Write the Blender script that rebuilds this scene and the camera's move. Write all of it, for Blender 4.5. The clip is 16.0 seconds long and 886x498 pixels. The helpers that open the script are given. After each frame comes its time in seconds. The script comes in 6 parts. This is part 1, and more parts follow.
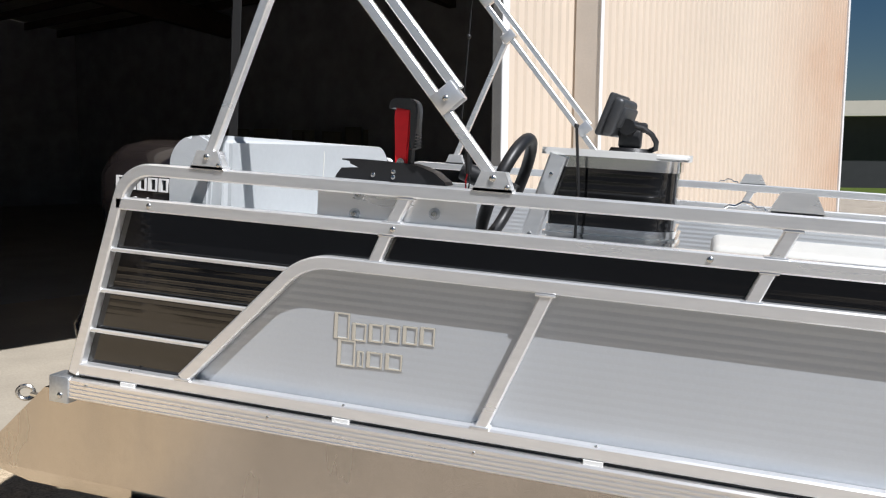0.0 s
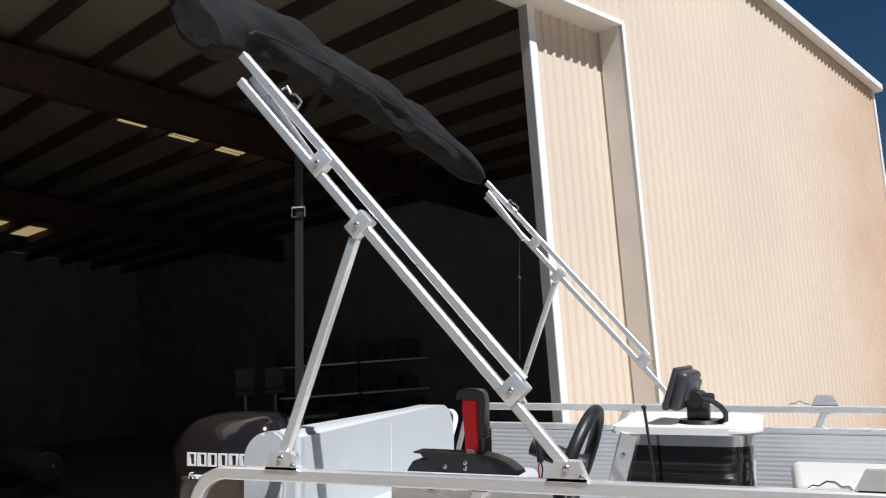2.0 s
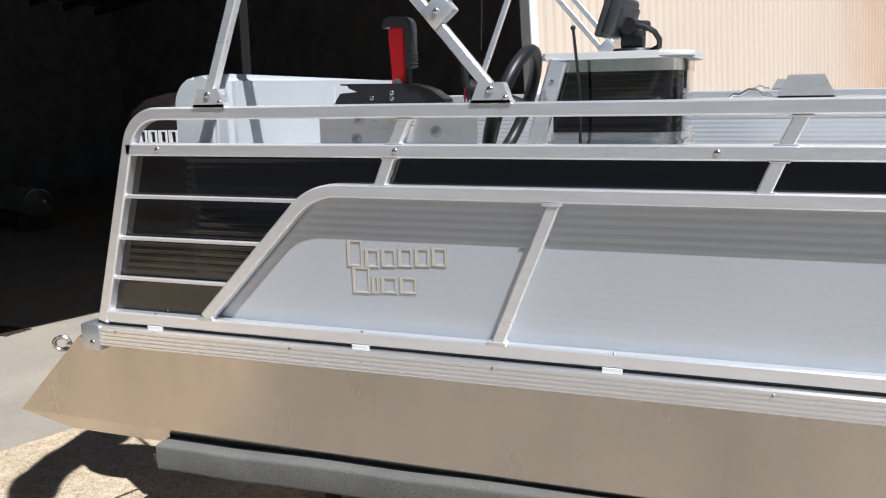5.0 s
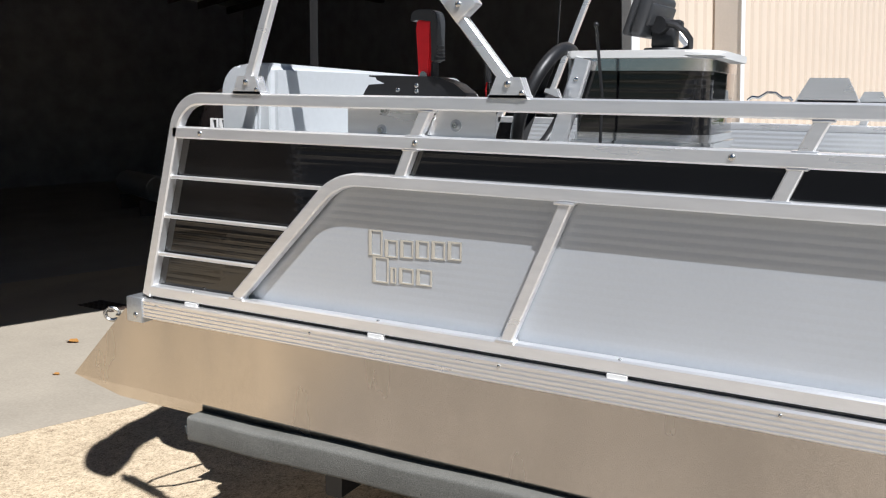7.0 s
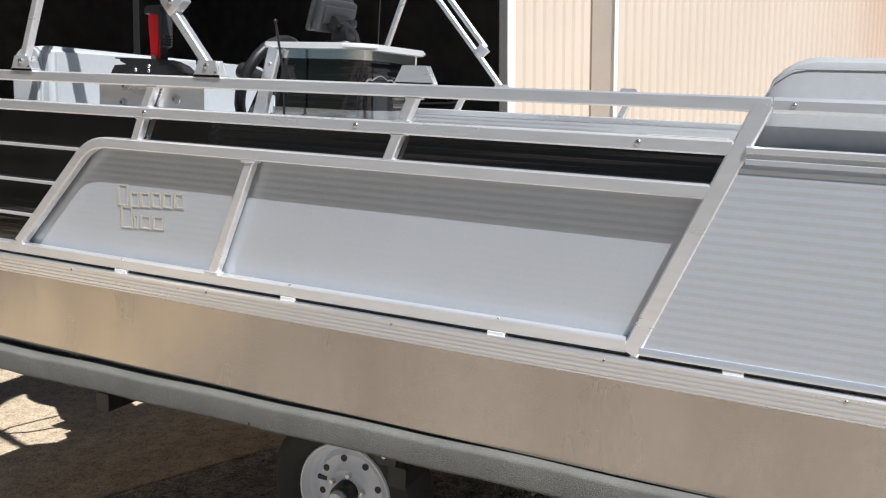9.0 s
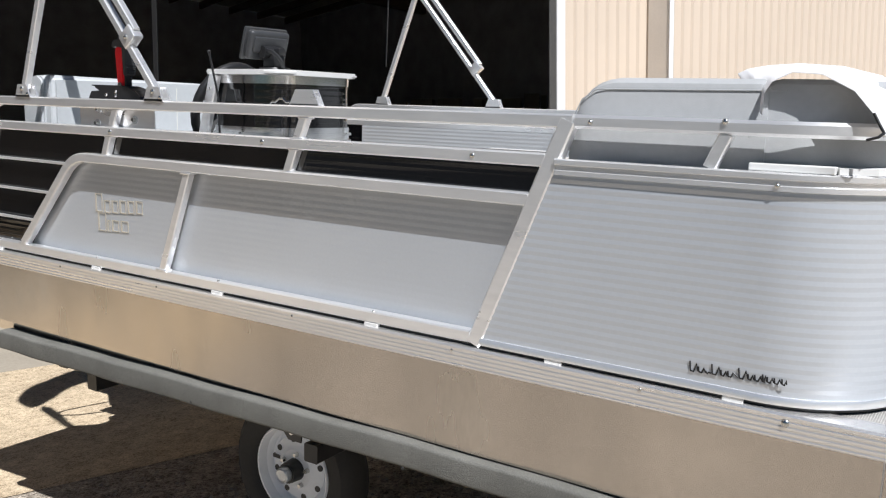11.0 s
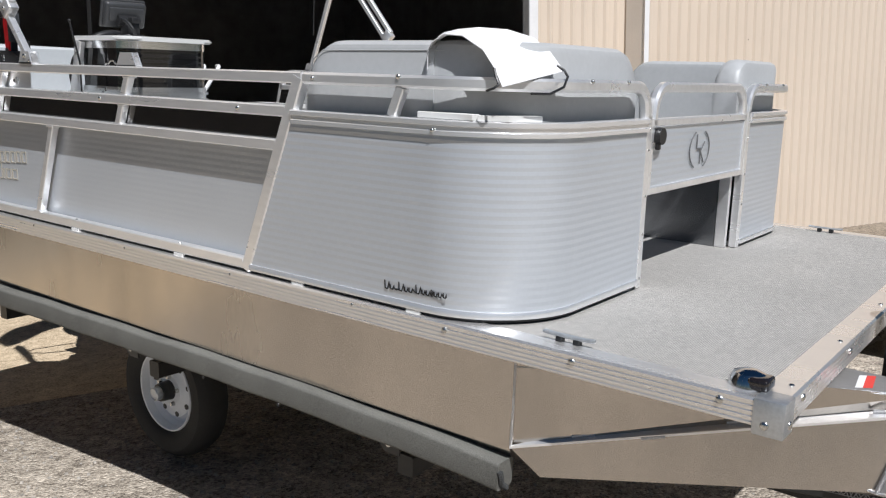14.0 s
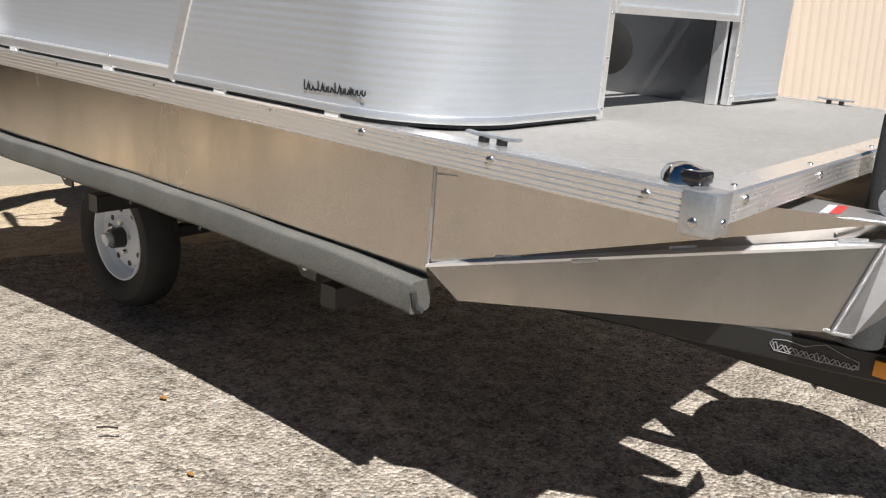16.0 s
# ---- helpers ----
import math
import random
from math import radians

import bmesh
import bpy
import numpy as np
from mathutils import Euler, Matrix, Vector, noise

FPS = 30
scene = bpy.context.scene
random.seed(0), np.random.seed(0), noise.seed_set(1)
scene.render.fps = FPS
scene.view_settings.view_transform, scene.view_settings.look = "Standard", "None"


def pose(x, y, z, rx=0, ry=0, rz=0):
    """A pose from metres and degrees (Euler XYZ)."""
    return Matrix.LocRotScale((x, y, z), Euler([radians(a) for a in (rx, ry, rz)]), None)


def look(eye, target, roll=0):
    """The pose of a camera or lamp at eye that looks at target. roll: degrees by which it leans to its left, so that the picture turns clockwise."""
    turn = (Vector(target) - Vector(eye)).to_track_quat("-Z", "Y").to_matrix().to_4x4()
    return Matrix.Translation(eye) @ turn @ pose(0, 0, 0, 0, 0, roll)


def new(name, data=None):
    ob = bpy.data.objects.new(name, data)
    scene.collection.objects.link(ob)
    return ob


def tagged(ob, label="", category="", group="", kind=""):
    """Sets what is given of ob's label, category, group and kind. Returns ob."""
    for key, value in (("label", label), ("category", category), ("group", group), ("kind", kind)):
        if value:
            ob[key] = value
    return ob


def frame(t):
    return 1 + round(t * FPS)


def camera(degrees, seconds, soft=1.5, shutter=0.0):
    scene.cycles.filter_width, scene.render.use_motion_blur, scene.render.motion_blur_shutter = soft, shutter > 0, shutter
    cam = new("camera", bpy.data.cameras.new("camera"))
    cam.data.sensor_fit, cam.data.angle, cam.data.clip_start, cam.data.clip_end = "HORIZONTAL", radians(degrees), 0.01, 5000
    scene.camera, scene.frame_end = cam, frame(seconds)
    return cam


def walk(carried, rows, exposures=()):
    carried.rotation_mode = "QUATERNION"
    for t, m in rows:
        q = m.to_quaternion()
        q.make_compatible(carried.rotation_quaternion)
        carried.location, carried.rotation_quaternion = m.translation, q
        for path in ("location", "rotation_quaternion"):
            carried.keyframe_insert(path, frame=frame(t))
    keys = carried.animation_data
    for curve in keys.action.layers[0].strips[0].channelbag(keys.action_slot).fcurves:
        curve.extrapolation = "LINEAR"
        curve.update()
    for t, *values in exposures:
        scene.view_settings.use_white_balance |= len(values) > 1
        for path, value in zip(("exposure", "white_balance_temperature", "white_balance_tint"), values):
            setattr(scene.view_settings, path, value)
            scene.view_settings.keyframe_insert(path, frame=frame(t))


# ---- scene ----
cam = camera(54.58, 16.0, 1.2)
BOAT = pose(0, 0, 1.088, 0, 3.2, 0)        # the boat's own axes: x to the bow, y to the far side, z up from the deck; it stands bow down
PATH = [
    (0, (1.41, -1.855, 0.692), (0.829, 0.042, 0.444), 3.6),
    (0.5, (1.404, -1.907, 0.773), (0.768, -0.011, 0.735), 2.5),
    (1, (1.389, -1.906, 0.835), (0.666, -0.041, 0.863), 0.9),
    (1.5, (1.384, -1.905, 0.881), (0.649, -0.048, 0.985), -0.2),
    (2, (1.389, -1.905, 0.91), (0.683, -0.045, 1.115), -1.1),
    (2.5, (1.402, -1.893, 0.889), (0.708, -0.028, 1.09), -1.0),
    (3, (1.398, -1.875, 0.802), (0.686, -0.006, 0.799), -0.8),
    (3.5, (1.412, -1.853, 0.735), (0.685, 0.003, 0.569), -0.8),
    (4, (1.44, -1.866, 0.687), (0.716, -0.017, 0.452), -0.1),
    (4.5, (1.478, -1.869, 0.642), (0.781, -0.022, 0.315), -1.3),
    (4.7, (1.493, -1.85, 0.632), (0.814, -0.004, 0.265), -1.4),
    (6.8, (1.666, -1.708, 0.589), (0.74, 0.032, 0.25), 1.3),
    (7, (1.716, -1.724, 0.591), (0.788, 0.013, 0.24), 0.9),
    (7.5, (1.927, -1.827, 0.56), (1.037, -0.069, 0.219), 1.3),
    (8, (2.116, -1.887, 0.549), (1.355, -0.078, 0.164), 0.6),
    (8.5, (2.325, -1.898, 0.544), (1.579, -0.08, 0.171), 1.7),
    (9, (2.564, -1.865, 0.564), (1.72, -0.086, 0.214), 2.4),
    (9.2, (2.639, -1.894, 0.551), (1.769, -0.123, 0.231), 1.9),
    (11.3, (3.322, -1.786, 0.617), (2.199, -0.163, 0.291), 1.0),
    (11.5, (3.381, -1.799, 0.622), (2.235, -0.19, 0.307), 0.6),
    (12, (3.562, -1.855, 0.629), (2.399, -0.258, 0.317), 0.9),
    (12.5, (3.757, -1.868, 0.636), (2.633, -0.254, 0.275), 1.4),
    (13, (3.901, -1.825, 0.644), (2.789, -0.207, 0.262), 2.2),
    (13.5, (4.05, -1.705, 0.644), (2.873, -0.134, 0.261), 3.0),
    (14, (4.117, -1.617, 0.596), (2.931, -0.057, 0.195), 1.6),
    (14.5, (4.058, -1.459, 0.481), (2.94, 0.124, -0.013), 0.3),
    (15, (4.027, -1.372, 0.397), (2.941, 0.212, -0.161), 1.6),
    (15.5, (4.095, -1.354, 0.325), (2.916, 0.159, -0.242), 3.6),
    (16, (4.232, -1.317, 0.272), (3.013, 0.167, -0.286), 4.3),
]
EXPOSURE = [(0.0, 0.15, 6250, 10), (2.0, 0.09, 6250, 10), (4.5, 0.14, 6050, 10), (7.0, 0.24, 6200, 10), (9.2, 0.15, 6200, 10), (11.5, 0.10, 6270, 10), (13.0, -0.08, 6270, 10), (14.5, -0.14, 6260, 10), (16.0, 0.10, 6540, 10)]
walk(cam, [(t, BOAT @ look(eye, target, roll)) for t, eye, target, roll in PATH], EXPOSURE)

# ---- light ----
SUN = Vector((0.65, -0.38, 1.0)).normalized()
world = bpy.data.worlds.new("sky")
scene.world = world
world.use_nodes = True
wn = world.node_tree
sky = wn.nodes.new("ShaderNodeTexSky")
sky.sky_type = "NISHITA"
sky.sun_disc = False
sky.sun_elevation = math.asin(SUN.z)
sky.sun_rotation = math.atan2(SUN.x, SUN.y)
sky.air_density, sky.dust_density, sky.ozone_density = 1.0, 0.4, 3.0
deep = wn.nodes.new("ShaderNodeHueSaturation")          # a clear dry sky, deep blue
deep.inputs["Saturation"].default_value, deep.inputs["Value"].default_value = 1.30, 1.0
wn.links.new(sky.outputs[0], deep.inputs["Color"])
wn.links.new(deep.outputs[0], wn.nodes["Background"].inputs[0])
wn.nodes["Background"].inputs[1].default_value = 0.026
sun = new("sun", bpy.data.lights.new("sun", "SUN"))
sun.data.energy, sun.data.angle, sun.data.color = 5.7, radians(0.53), (1.0, 0.985, 0.98)
sun.matrix_world = look((0, 0, 30), Vector((0, 0, 30)) - SUN)


# ---- materials ----
def material(name, color, rough=0.5, metal=0.0, grain=0.0, grain_scale=40.0, stain=0.0, stain_scale=2.0, bump=0.0,
             bump_scale=200.0, stretch=(1, 1, 1), island=0.0, coat=0.0, flute=0.0, flute_pitch=0.019, spec=0.5, rough_var=0.0):
    """A procedural surface: base colour with fine grain and broad stains, roughness wear, bump, and horizontal flutes."""
    m = bpy.data.materials.new(name)
    m.use_nodes = True
    t = m.node_tree
    b = t.nodes["Principled BSDF"]
    b.inputs["Roughness"].default_value, b.inputs["Metallic"].default_value = rough, metal
    b.inputs["Coat Weight"].default_value = coat
    b.inputs["Specular IOR Level"].default_value = spec
    co = t.nodes.new("ShaderNodeTexCoord")
    mp = t.nodes.new("ShaderNodeMapping")
    mp.inputs["Scale"].default_value = stretch
    t.links.new(co.outputs["Object"], mp.inputs[0])

    def noise_tex(scale, detail=4.0):
        n = t.nodes.new("ShaderNodeTexNoise")
        n.inputs["Scale"].default_value, n.inputs["Detail"].default_value = scale, detail
        t.links.new(mp.outputs[0], n.inputs["Vector"])
        return n

    def remap(src, low, high):
        r = t.nodes.new("ShaderNodeMapRange")
        r.inputs[1].default_value, r.inputs[2].default_value = 0.25, 0.75
        r.inputs[3].default_value, r.inputs[4].default_value = low, high
        t.links.new(src, r.inputs[0])
        return r.outputs[0]

    value = None
    for amount, scale in ((grain, grain_scale), (stain, stain_scale)):
        if amount:
            v = remap(noise_tex(scale).outputs[0], 1 - amount, 1 + amount)
            if value is None:
                value = v
            else:
                mul = t.nodes.new("ShaderNodeMath")
                mul.operation = "MULTIPLY"
                t.links.new(value, mul.inputs[0])
                t.links.new(v, mul.inputs[1])
                value = mul.outputs[0]
    if island:
        inf = t.nodes.new("ShaderNodeObjectInfo")
        v = t.nodes.new("ShaderNodeMapRange")
        v.inputs[3].default_value, v.inputs[4].default_value = 1 - island, 1 + island
        t.links.new(inf.outputs["Random"], v.inputs[0])
        if value is None:
            value = v.outputs[0]
        else:
            mul = t.nodes.new("ShaderNodeMath")
            mul.operation = "MULTIPLY"
            t.links.new(value, mul.inputs[0])
            t.links.new(v.outputs[0], mul.inputs[1])
            value = mul.outputs[0]
    if value is None:
        b.inputs["Base Color"].default_value = (*color, 1)
    else:
        vm = t.nodes.new("ShaderNodeVectorMath")
        vm.operation = "SCALE"
        vm.inputs[0].default_value = color
        t.links.new(value, vm.inputs["Scale"])
        t.links.new(vm.outputs[0], b.inputs["Base Color"])
    if rough_var:
        t.links.new(remap(noise_tex(stain_scale * 3).outputs[0], max(rough - rough_var, 0.02), rough + rough_var), b.inputs["Roughness"])
    normal = None
    if flute:
        wv = t.nodes.new("ShaderNodeTexWave")
        wv.bands_direction = "Z"
        wv.inputs["Scale"].default_value = math.pi / 10 / flute_pitch
        t.links.new(co.outputs["Object"], wv.inputs["Vector"])
        bp = t.nodes.new("ShaderNodeBump")
        bp.inputs["Strength"].default_value, bp.inputs["Distance"].default_value = 1.0, flute
        t.links.new(wv.outputs[0], bp.inputs["Height"])
        normal = bp.outputs[0]
    if bump:
        bp = t.nodes.new("ShaderNodeBump")
        bp.inputs["Strength"].default_value, bp.inputs["Distance"].default_value = 1.0, bump
        t.links.new(noise_tex(bump_scale, 6.0).outputs[0], bp.inputs["Height"])
        if normal:
            t.links.new(normal, bp.inputs["Normal"])
        normal = bp.outputs[0]
    if normal:
        t.links.new(normal, b.inputs["Normal"])
    return m


ALU = material("bare_aluminium", (0.92, 0.92, 0.92), 0.30, 0.72, 0.05, 60, 0.06, 5, 0.0002, 90, (0.15, 1, 1), rough_var=0.04)
HULL = material("mill_aluminium_sheet", (0.57, 0.525, 0.475), 0.22, 1.0, 0.05, 70, 0.15, 2.0, 0.0012, 2.2, (1.3, 1, 0.4), rough_var=0.09)
TRIM = material("extruded_aluminium_trim", (0.89, 0.872, 0.85), 0.28, 0.80, 0.02, 80, 0.05, 4, 0.0, 90, (0.1, 1, 1), rough_var=0.03)
PANEL = material("silver_fluted_panel", (0.60, 0.63, 0.665), 0.35, 0.45, 0.02, 120, 0.03, 3)
PANEL_IN = material("silver_inner_panel", (0.66, 0.675, 0.69), 0.45, 0.5, 0.03, 120, 0.04, 3, flute=0.001, flute_pitch=0.0195)
BASE_GREY = material("dull_grey_sheet", (0.24, 0.25, 0.265), 0.26, 0.9, 0.03, 60, 0.06, 3)
CARTON = material("dim_carton", (0.13, 0.115, 0.09), 0.8, 0.0, 0.1, 20)
CAP = material("bright_cap_extrusion", (0.92, 0.925, 0.93), 0.22, 0.70, 0.02, 80, 0.03, 4, rough_var=0.03)
BAND = material("bright_rolled_band", (0.80, 0.81, 0.82), 0.14, 1.0, 0.03, 80)
DARK_CASE = material("dark_grey_case", (0.045, 0.047, 0.050), 0.4, 0.0, 0.1, 90)
BLACK_PANEL = material("black_fluted_panel", (0.0045, 0.0045, 0.005), 0.06, 0.0, 0.1, 60, coat=0.7, flute=0.00016, flute_pitch=0.0195, bump=0.0005, bump_scale=12)
PLYWOOD = material("brown_plywood", (0.20, 0.15, 0.10), 0.8, 0.0, 0.15, 30, 0.15, 3, 0.0, 90, (0.2, 1, 1))
WELD = material("weld_bead", (0.62, 0.62, 0.63), 0.38, 1.0, 0.2, 300, bump=0.002, bump_scale=400)
GALV = material("galvanised_steel", (0.60, 0.625, 0.65), 0.40, 0.85, 0.10, 120, 0.08, 12)
CHROME = material("chrome", (0.66, 0.66, 0.66), 0.14, 1.0)
STEEL = material("stainless_bolt", (0.62, 0.62, 0.60), 0.25, 1.0)
WHITE_PLASTIC = material("white_plastic_spacer", (0.70, 0.70, 0.68), 0.5)
BLACK_PLASTIC = material("black_plastic", (0.016, 0.016, 0.017), 0.42, 0.0, 0.15, 120, bump=0.0002, bump_scale=600)
BLACK_GLOSS = material("black_gloss_paint", (0.014, 0.011, 0.011), 0.12, 0.0, coat=0.8)
RED = material("red_lever_plastic", (0.80, 0.020, 0.028), 0.3, 0.0, 0.05, 60)
VINYL_WHITE = material("white_vinyl", (0.49, 0.51, 0.52), 0.42, 0.0, 0.03, 60, 0.04, 3, 0.0004, 300)
VINYL_GREY = material("grey_vinyl", (0.42, 0.43, 0.435), 0.45, 0.0, 0.04, 60, 0.05, 4, 0.0004, 300)
VINYL_CREAM = material("cream_vinyl", (0.62, 0.61, 0.57), 0.45, 0.0, 0.03, 60, 0.05, 4, 0.0004, 300)
CANVAS = material("charcoal_canvas", (0.0095, 0.0102, 0.0110), 0.9, 0.0, 0.15, 300, 0.25, 8, 0.016, 13, spec=0.25)
WEBBING = material("black_webbing", (0.014, 0.014, 0.015), 0.7, 0.0, 0.2, 300)
HULL_TOP = material("brushed_aluminium_sheet", (0.42, 0.41, 0.40), 0.5, 0.7, 0.05, 90, 0.10, 5, rough_var=0.1)
CARPET = material("grey_green_bunk_carpet", (0.156, 0.154, 0.139), 0.95, 0.0, 0.30, 350, 0.14, 7, 0.0022, 420, spec=0.1)
CARPET_DARK = material("dark_grey_carpet", (0.07, 0.072, 0.072), 0.95, 0.0, 0.35, 400, 0.12, 8, 0.004, 300, spec=0.1)
RUBBER = material("tyre_rubber", (0.022, 0.021, 0.020), 0.75, 0.0, 0.15, 80, 0.2, 8, 0.0006, 300)
RIM_WHITE = material("white_rim_paint", (0.80, 0.83, 0.87), 0.28, 0.0, 0.02, 60, 0.04, 8)
BLACK_STEEL = material("black_trailer_paint", (0.018, 0.018, 0.018), 0.4, 0.0, 0.15, 60, 0.2, 6)
ORANGE = material("amber_marker", (0.85, 0.32, 0.02), 0.25)
DECAL = material("silver_decal", (0.36, 0.36, 0.37), 0.35, 0.2)
RED_STICK = material("red_sticker", (0.65, 0.05, 0.04), 0.4)
PAPER = material("white_sheet", (0.84, 0.84, 0.85), 0.5, 0.0, 0.02, 20)
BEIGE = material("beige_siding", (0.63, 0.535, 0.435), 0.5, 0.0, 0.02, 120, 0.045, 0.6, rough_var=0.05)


def rust_wash(m, s0, s1):
    """A faint rust-brown wash over the far end of the siding, uneven, from s0 to s1 metres along the wall."""
    t = m.node_tree
    b = t.nodes["Principled BSDF"]
    src = b.inputs["Base Color"].links[0].from_socket if b.inputs["Base Color"].links else None
    co = t.nodes.new("ShaderNodeTexCoord")
    dot = t.nodes.new("ShaderNodeVectorMath")
    dot.operation = "DOT_PRODUCT"
    dot.inputs[1].default_value = (math.sin(radians(22.9)), math.cos(radians(22.9)), 0)
    t.links.new(co.outputs["Object"], dot.inputs[0])
    off = 0.325 * math.sin(radians(22.9)) + 6.66 * math.cos(radians(22.9))
    mr = t.nodes.new("ShaderNodeMapRange")
    mr.interpolation_type = "SMOOTHSTEP"
    mr.inputs[1].default_value, mr.inputs[2].default_value, mr.inputs[3].default_value, mr.inputs[4].default_value = s0 + off, s1 + off, 0.0, 0.85
    t.links.new(dot.outputs["Value"], mr.inputs[0])
    no = t.nodes.new("ShaderNodeTexNoise")
    no.inputs["Scale"].default_value, no.inputs["Detail"].default_value = 0.8, 5.0
    t.links.new(co.outputs["Object"], no.inputs["Vector"])
    mu = t.nodes.new("ShaderNodeMath")
    mu.operation = "MULTIPLY"
    t.links.new(mr.outputs[0], mu.inputs[0])
    t.links.new(no.outputs[0], mu.inputs[1])
    mx = t.nodes.new("ShaderNodeMix")
    mx.data_type = "RGBA"
    mx.inputs[7].default_value = (0.46, 0.23, 0.11, 1)
    t.links.new(mu.outputs[0], mx.inputs[0])
    if src:
        t.links.new(src, mx.inputs[6])
    else:
        mx.inputs[6].default_value = b.inputs["Base Color"].default_value
    t.links.new(mx.outputs[2], b.inputs["Base Color"])


rust_wash(BEIGE, 3.6, 8.2)
WHITE_TRIM = material("white_painted_trim", (0.76, 0.76, 0.76), 0.45, 0.0, 0.03, 60, 0.05, 3)
JAMB_GREY = material("grey_jamb_paint", (0.33, 0.34, 0.35), 0.5, 0.0, 0.05, 60, 0.08, 3)
PILASTER = material("pale_jamb_sheet", (0.78, 0.74, 0.69), 0.5, 0.0, 0.03, 60, 0.06, 2)
LETTER = material("champagne_letter", (0.76, 0.72, 0.63), 0.3, 0.5)
LETTER_EDGE = material("dark_letter_edge", (0.26, 0.25, 0.23), 0.5)
EMBLEM = material("grey_emblem_ink", (0.13, 0.135, 0.14), 0.45)
INK = material("black_vinyl_lettering", (0.012, 0.012, 0.013), 0.4)
DARK_STEEL = material("dark_red_oxide_beam", (0.060, 0.038, 0.030), 0.7, 0.0, 0.2, 8, 0.2, 1)
ROOF_IN = material("roof_liner", (0.30, 0.28, 0.24), 0.7, 0.0, 0.05, 6, 0.15, 0.5)
DARK_WALL = material("dim_inner_wall", (0.32, 0.32, 0.34), 0.8, 0.0, 0.2, 2)


# ---- building helpers ----
ORIGIN = {}


def thing(name, label, category, group="", base=(0, 0, 0), space=None):
    """An Empty at a thing's base; its parts are given in the same space as the base."""
    ob = new(name)
    ob.matrix_world = (BOAT if space is None else space) @ Matrix.Translation(base)
    ob.empty_display_size = 0.1
    ORIGIN[ob] = Vector(base)
    return tagged(ob, label, category, group)


def part(name, bm, mat, parent, label="", smooth=True, sharp=0.6):
    """One mesh object under a thing or a part."""
    me = bpy.data.meshes.new(name)
    o = ORIGIN.get(parent, Vector((0, 0, 0)))
    bmesh.ops.translate(bm, verts=bm.verts, vec=-o)
    bmesh.ops.recalc_face_normals(bm, faces=bm.faces)
    if smooth:
        for f in bm.faces:
            f.smooth = True
        for e in bm.edges:
            if len(e.link_faces) == 2 and e.calc_face_angle(0) > sharp:
                e.smooth = False
    bm.to_mesh(me)
    bm.free()
    me.materials.append(mat)
    ob = new(name, me)
    ob.parent = parent
    ORIGIN[ob] = o
    if label:
        ob["label"] = label
    return ob


def structure(name, bm, mat, label, smooth=False, space=None):
    """One mesh of the setting."""
    me = bpy.data.meshes.new(name)
    bmesh.ops.recalc_face_normals(bm, faces=bm.faces)
    for f in bm.faces:
        f.smooth = smooth
    bm.to_mesh(me)
    bm.free()
    me.materials.append(mat)
    ob = new(name, me)
    if space is not None:
        ob.matrix_world = space
    ORIGIN[ob] = Vector((0, 0, 0))
    return tagged(ob, label, name.split("_")[0], kind="structure")


def box(bm, x0, x1, y0, y1, z0, z1, bevel=0.0, seg=2, m=None):
    r = bmesh.ops.create_cube(bm, size=1.0)
    vs = r["verts"]
    for v in vs:
        v.co = Vector((x0 + (v.co.x + 0.5) * (x1 - x0), y0 + (v.co.y + 0.5) * (y1 - y0), z0 + (v.co.z + 0.5) * (z1 - z0)))
    if bevel:
        es = list({e for v in vs for e in v.link_edges})
        out = bmesh.ops.bevel(bm, geom=es, offset=bevel, segments=seg, profile=0.5, affect="EDGES")
        vs = list({v for f in out["faces"] for v in f.verts} | {v for v in vs if v.is_valid})
    if m is not None:
        bmesh.ops.transform(bm, matrix=m, verts=vs)
    return bm


def cyl(bm, a, b, r, r2=None, seg=16, caps=True):
    a, b = Vector(a), Vector(b)
    d = b - a
    m = Matrix.Translation((a + b) / 2) @ d.to_track_quat("Z", "Y").to_matrix().to_4x4()
    bmesh.ops.create_cone(bm, cap_ends=caps, segments=seg, radius1=r, radius2=r if r2 is None else r2, depth=d.length, matrix=m)
    return bm


def ball(bm, c, r, sx=1, sy=1, sz=1, seg=12):
    m = Matrix.Translation(c) @ Matrix.Diagonal((sx, sy, sz, 1))
    bmesh.ops.create_uvsphere(bm, u_segments=seg, v_segments=max(6, seg // 2), radius=r, matrix=m)
    return bm


def square_profile(w, h, r=0.004):
    """A rectangle with chamfered corners."""
    a, b = w / 2, h / 2
    return [(-a + r, -b), (a - r, -b), (a, -b + r), (a, b - r), (a - r, b), (-a + r, b), (-a, b - r), (-a, -b + r)]


def soft_profile(w, h, r, n=4):
    """A rectangle with rounded corners."""
    pts = []
    for k, (sx, sy) in enumerate(((1, -1), (1, 1), (-1, 1), (-1, -1))):
        for i in range(n + 1):
            a = math.pi / 2 * (k - 1 + i / n)
            pts.append((sx * (w / 2 - r) + r * math.cos(a), sy * (h / 2 - r) + r * math.sin(a)))
    return pts


def round_profile(r, n=12):
    return [(r * math.cos(2 * math.pi * i / n), r * math.sin(2 * math.pi * i / n)) for i in range(n)]


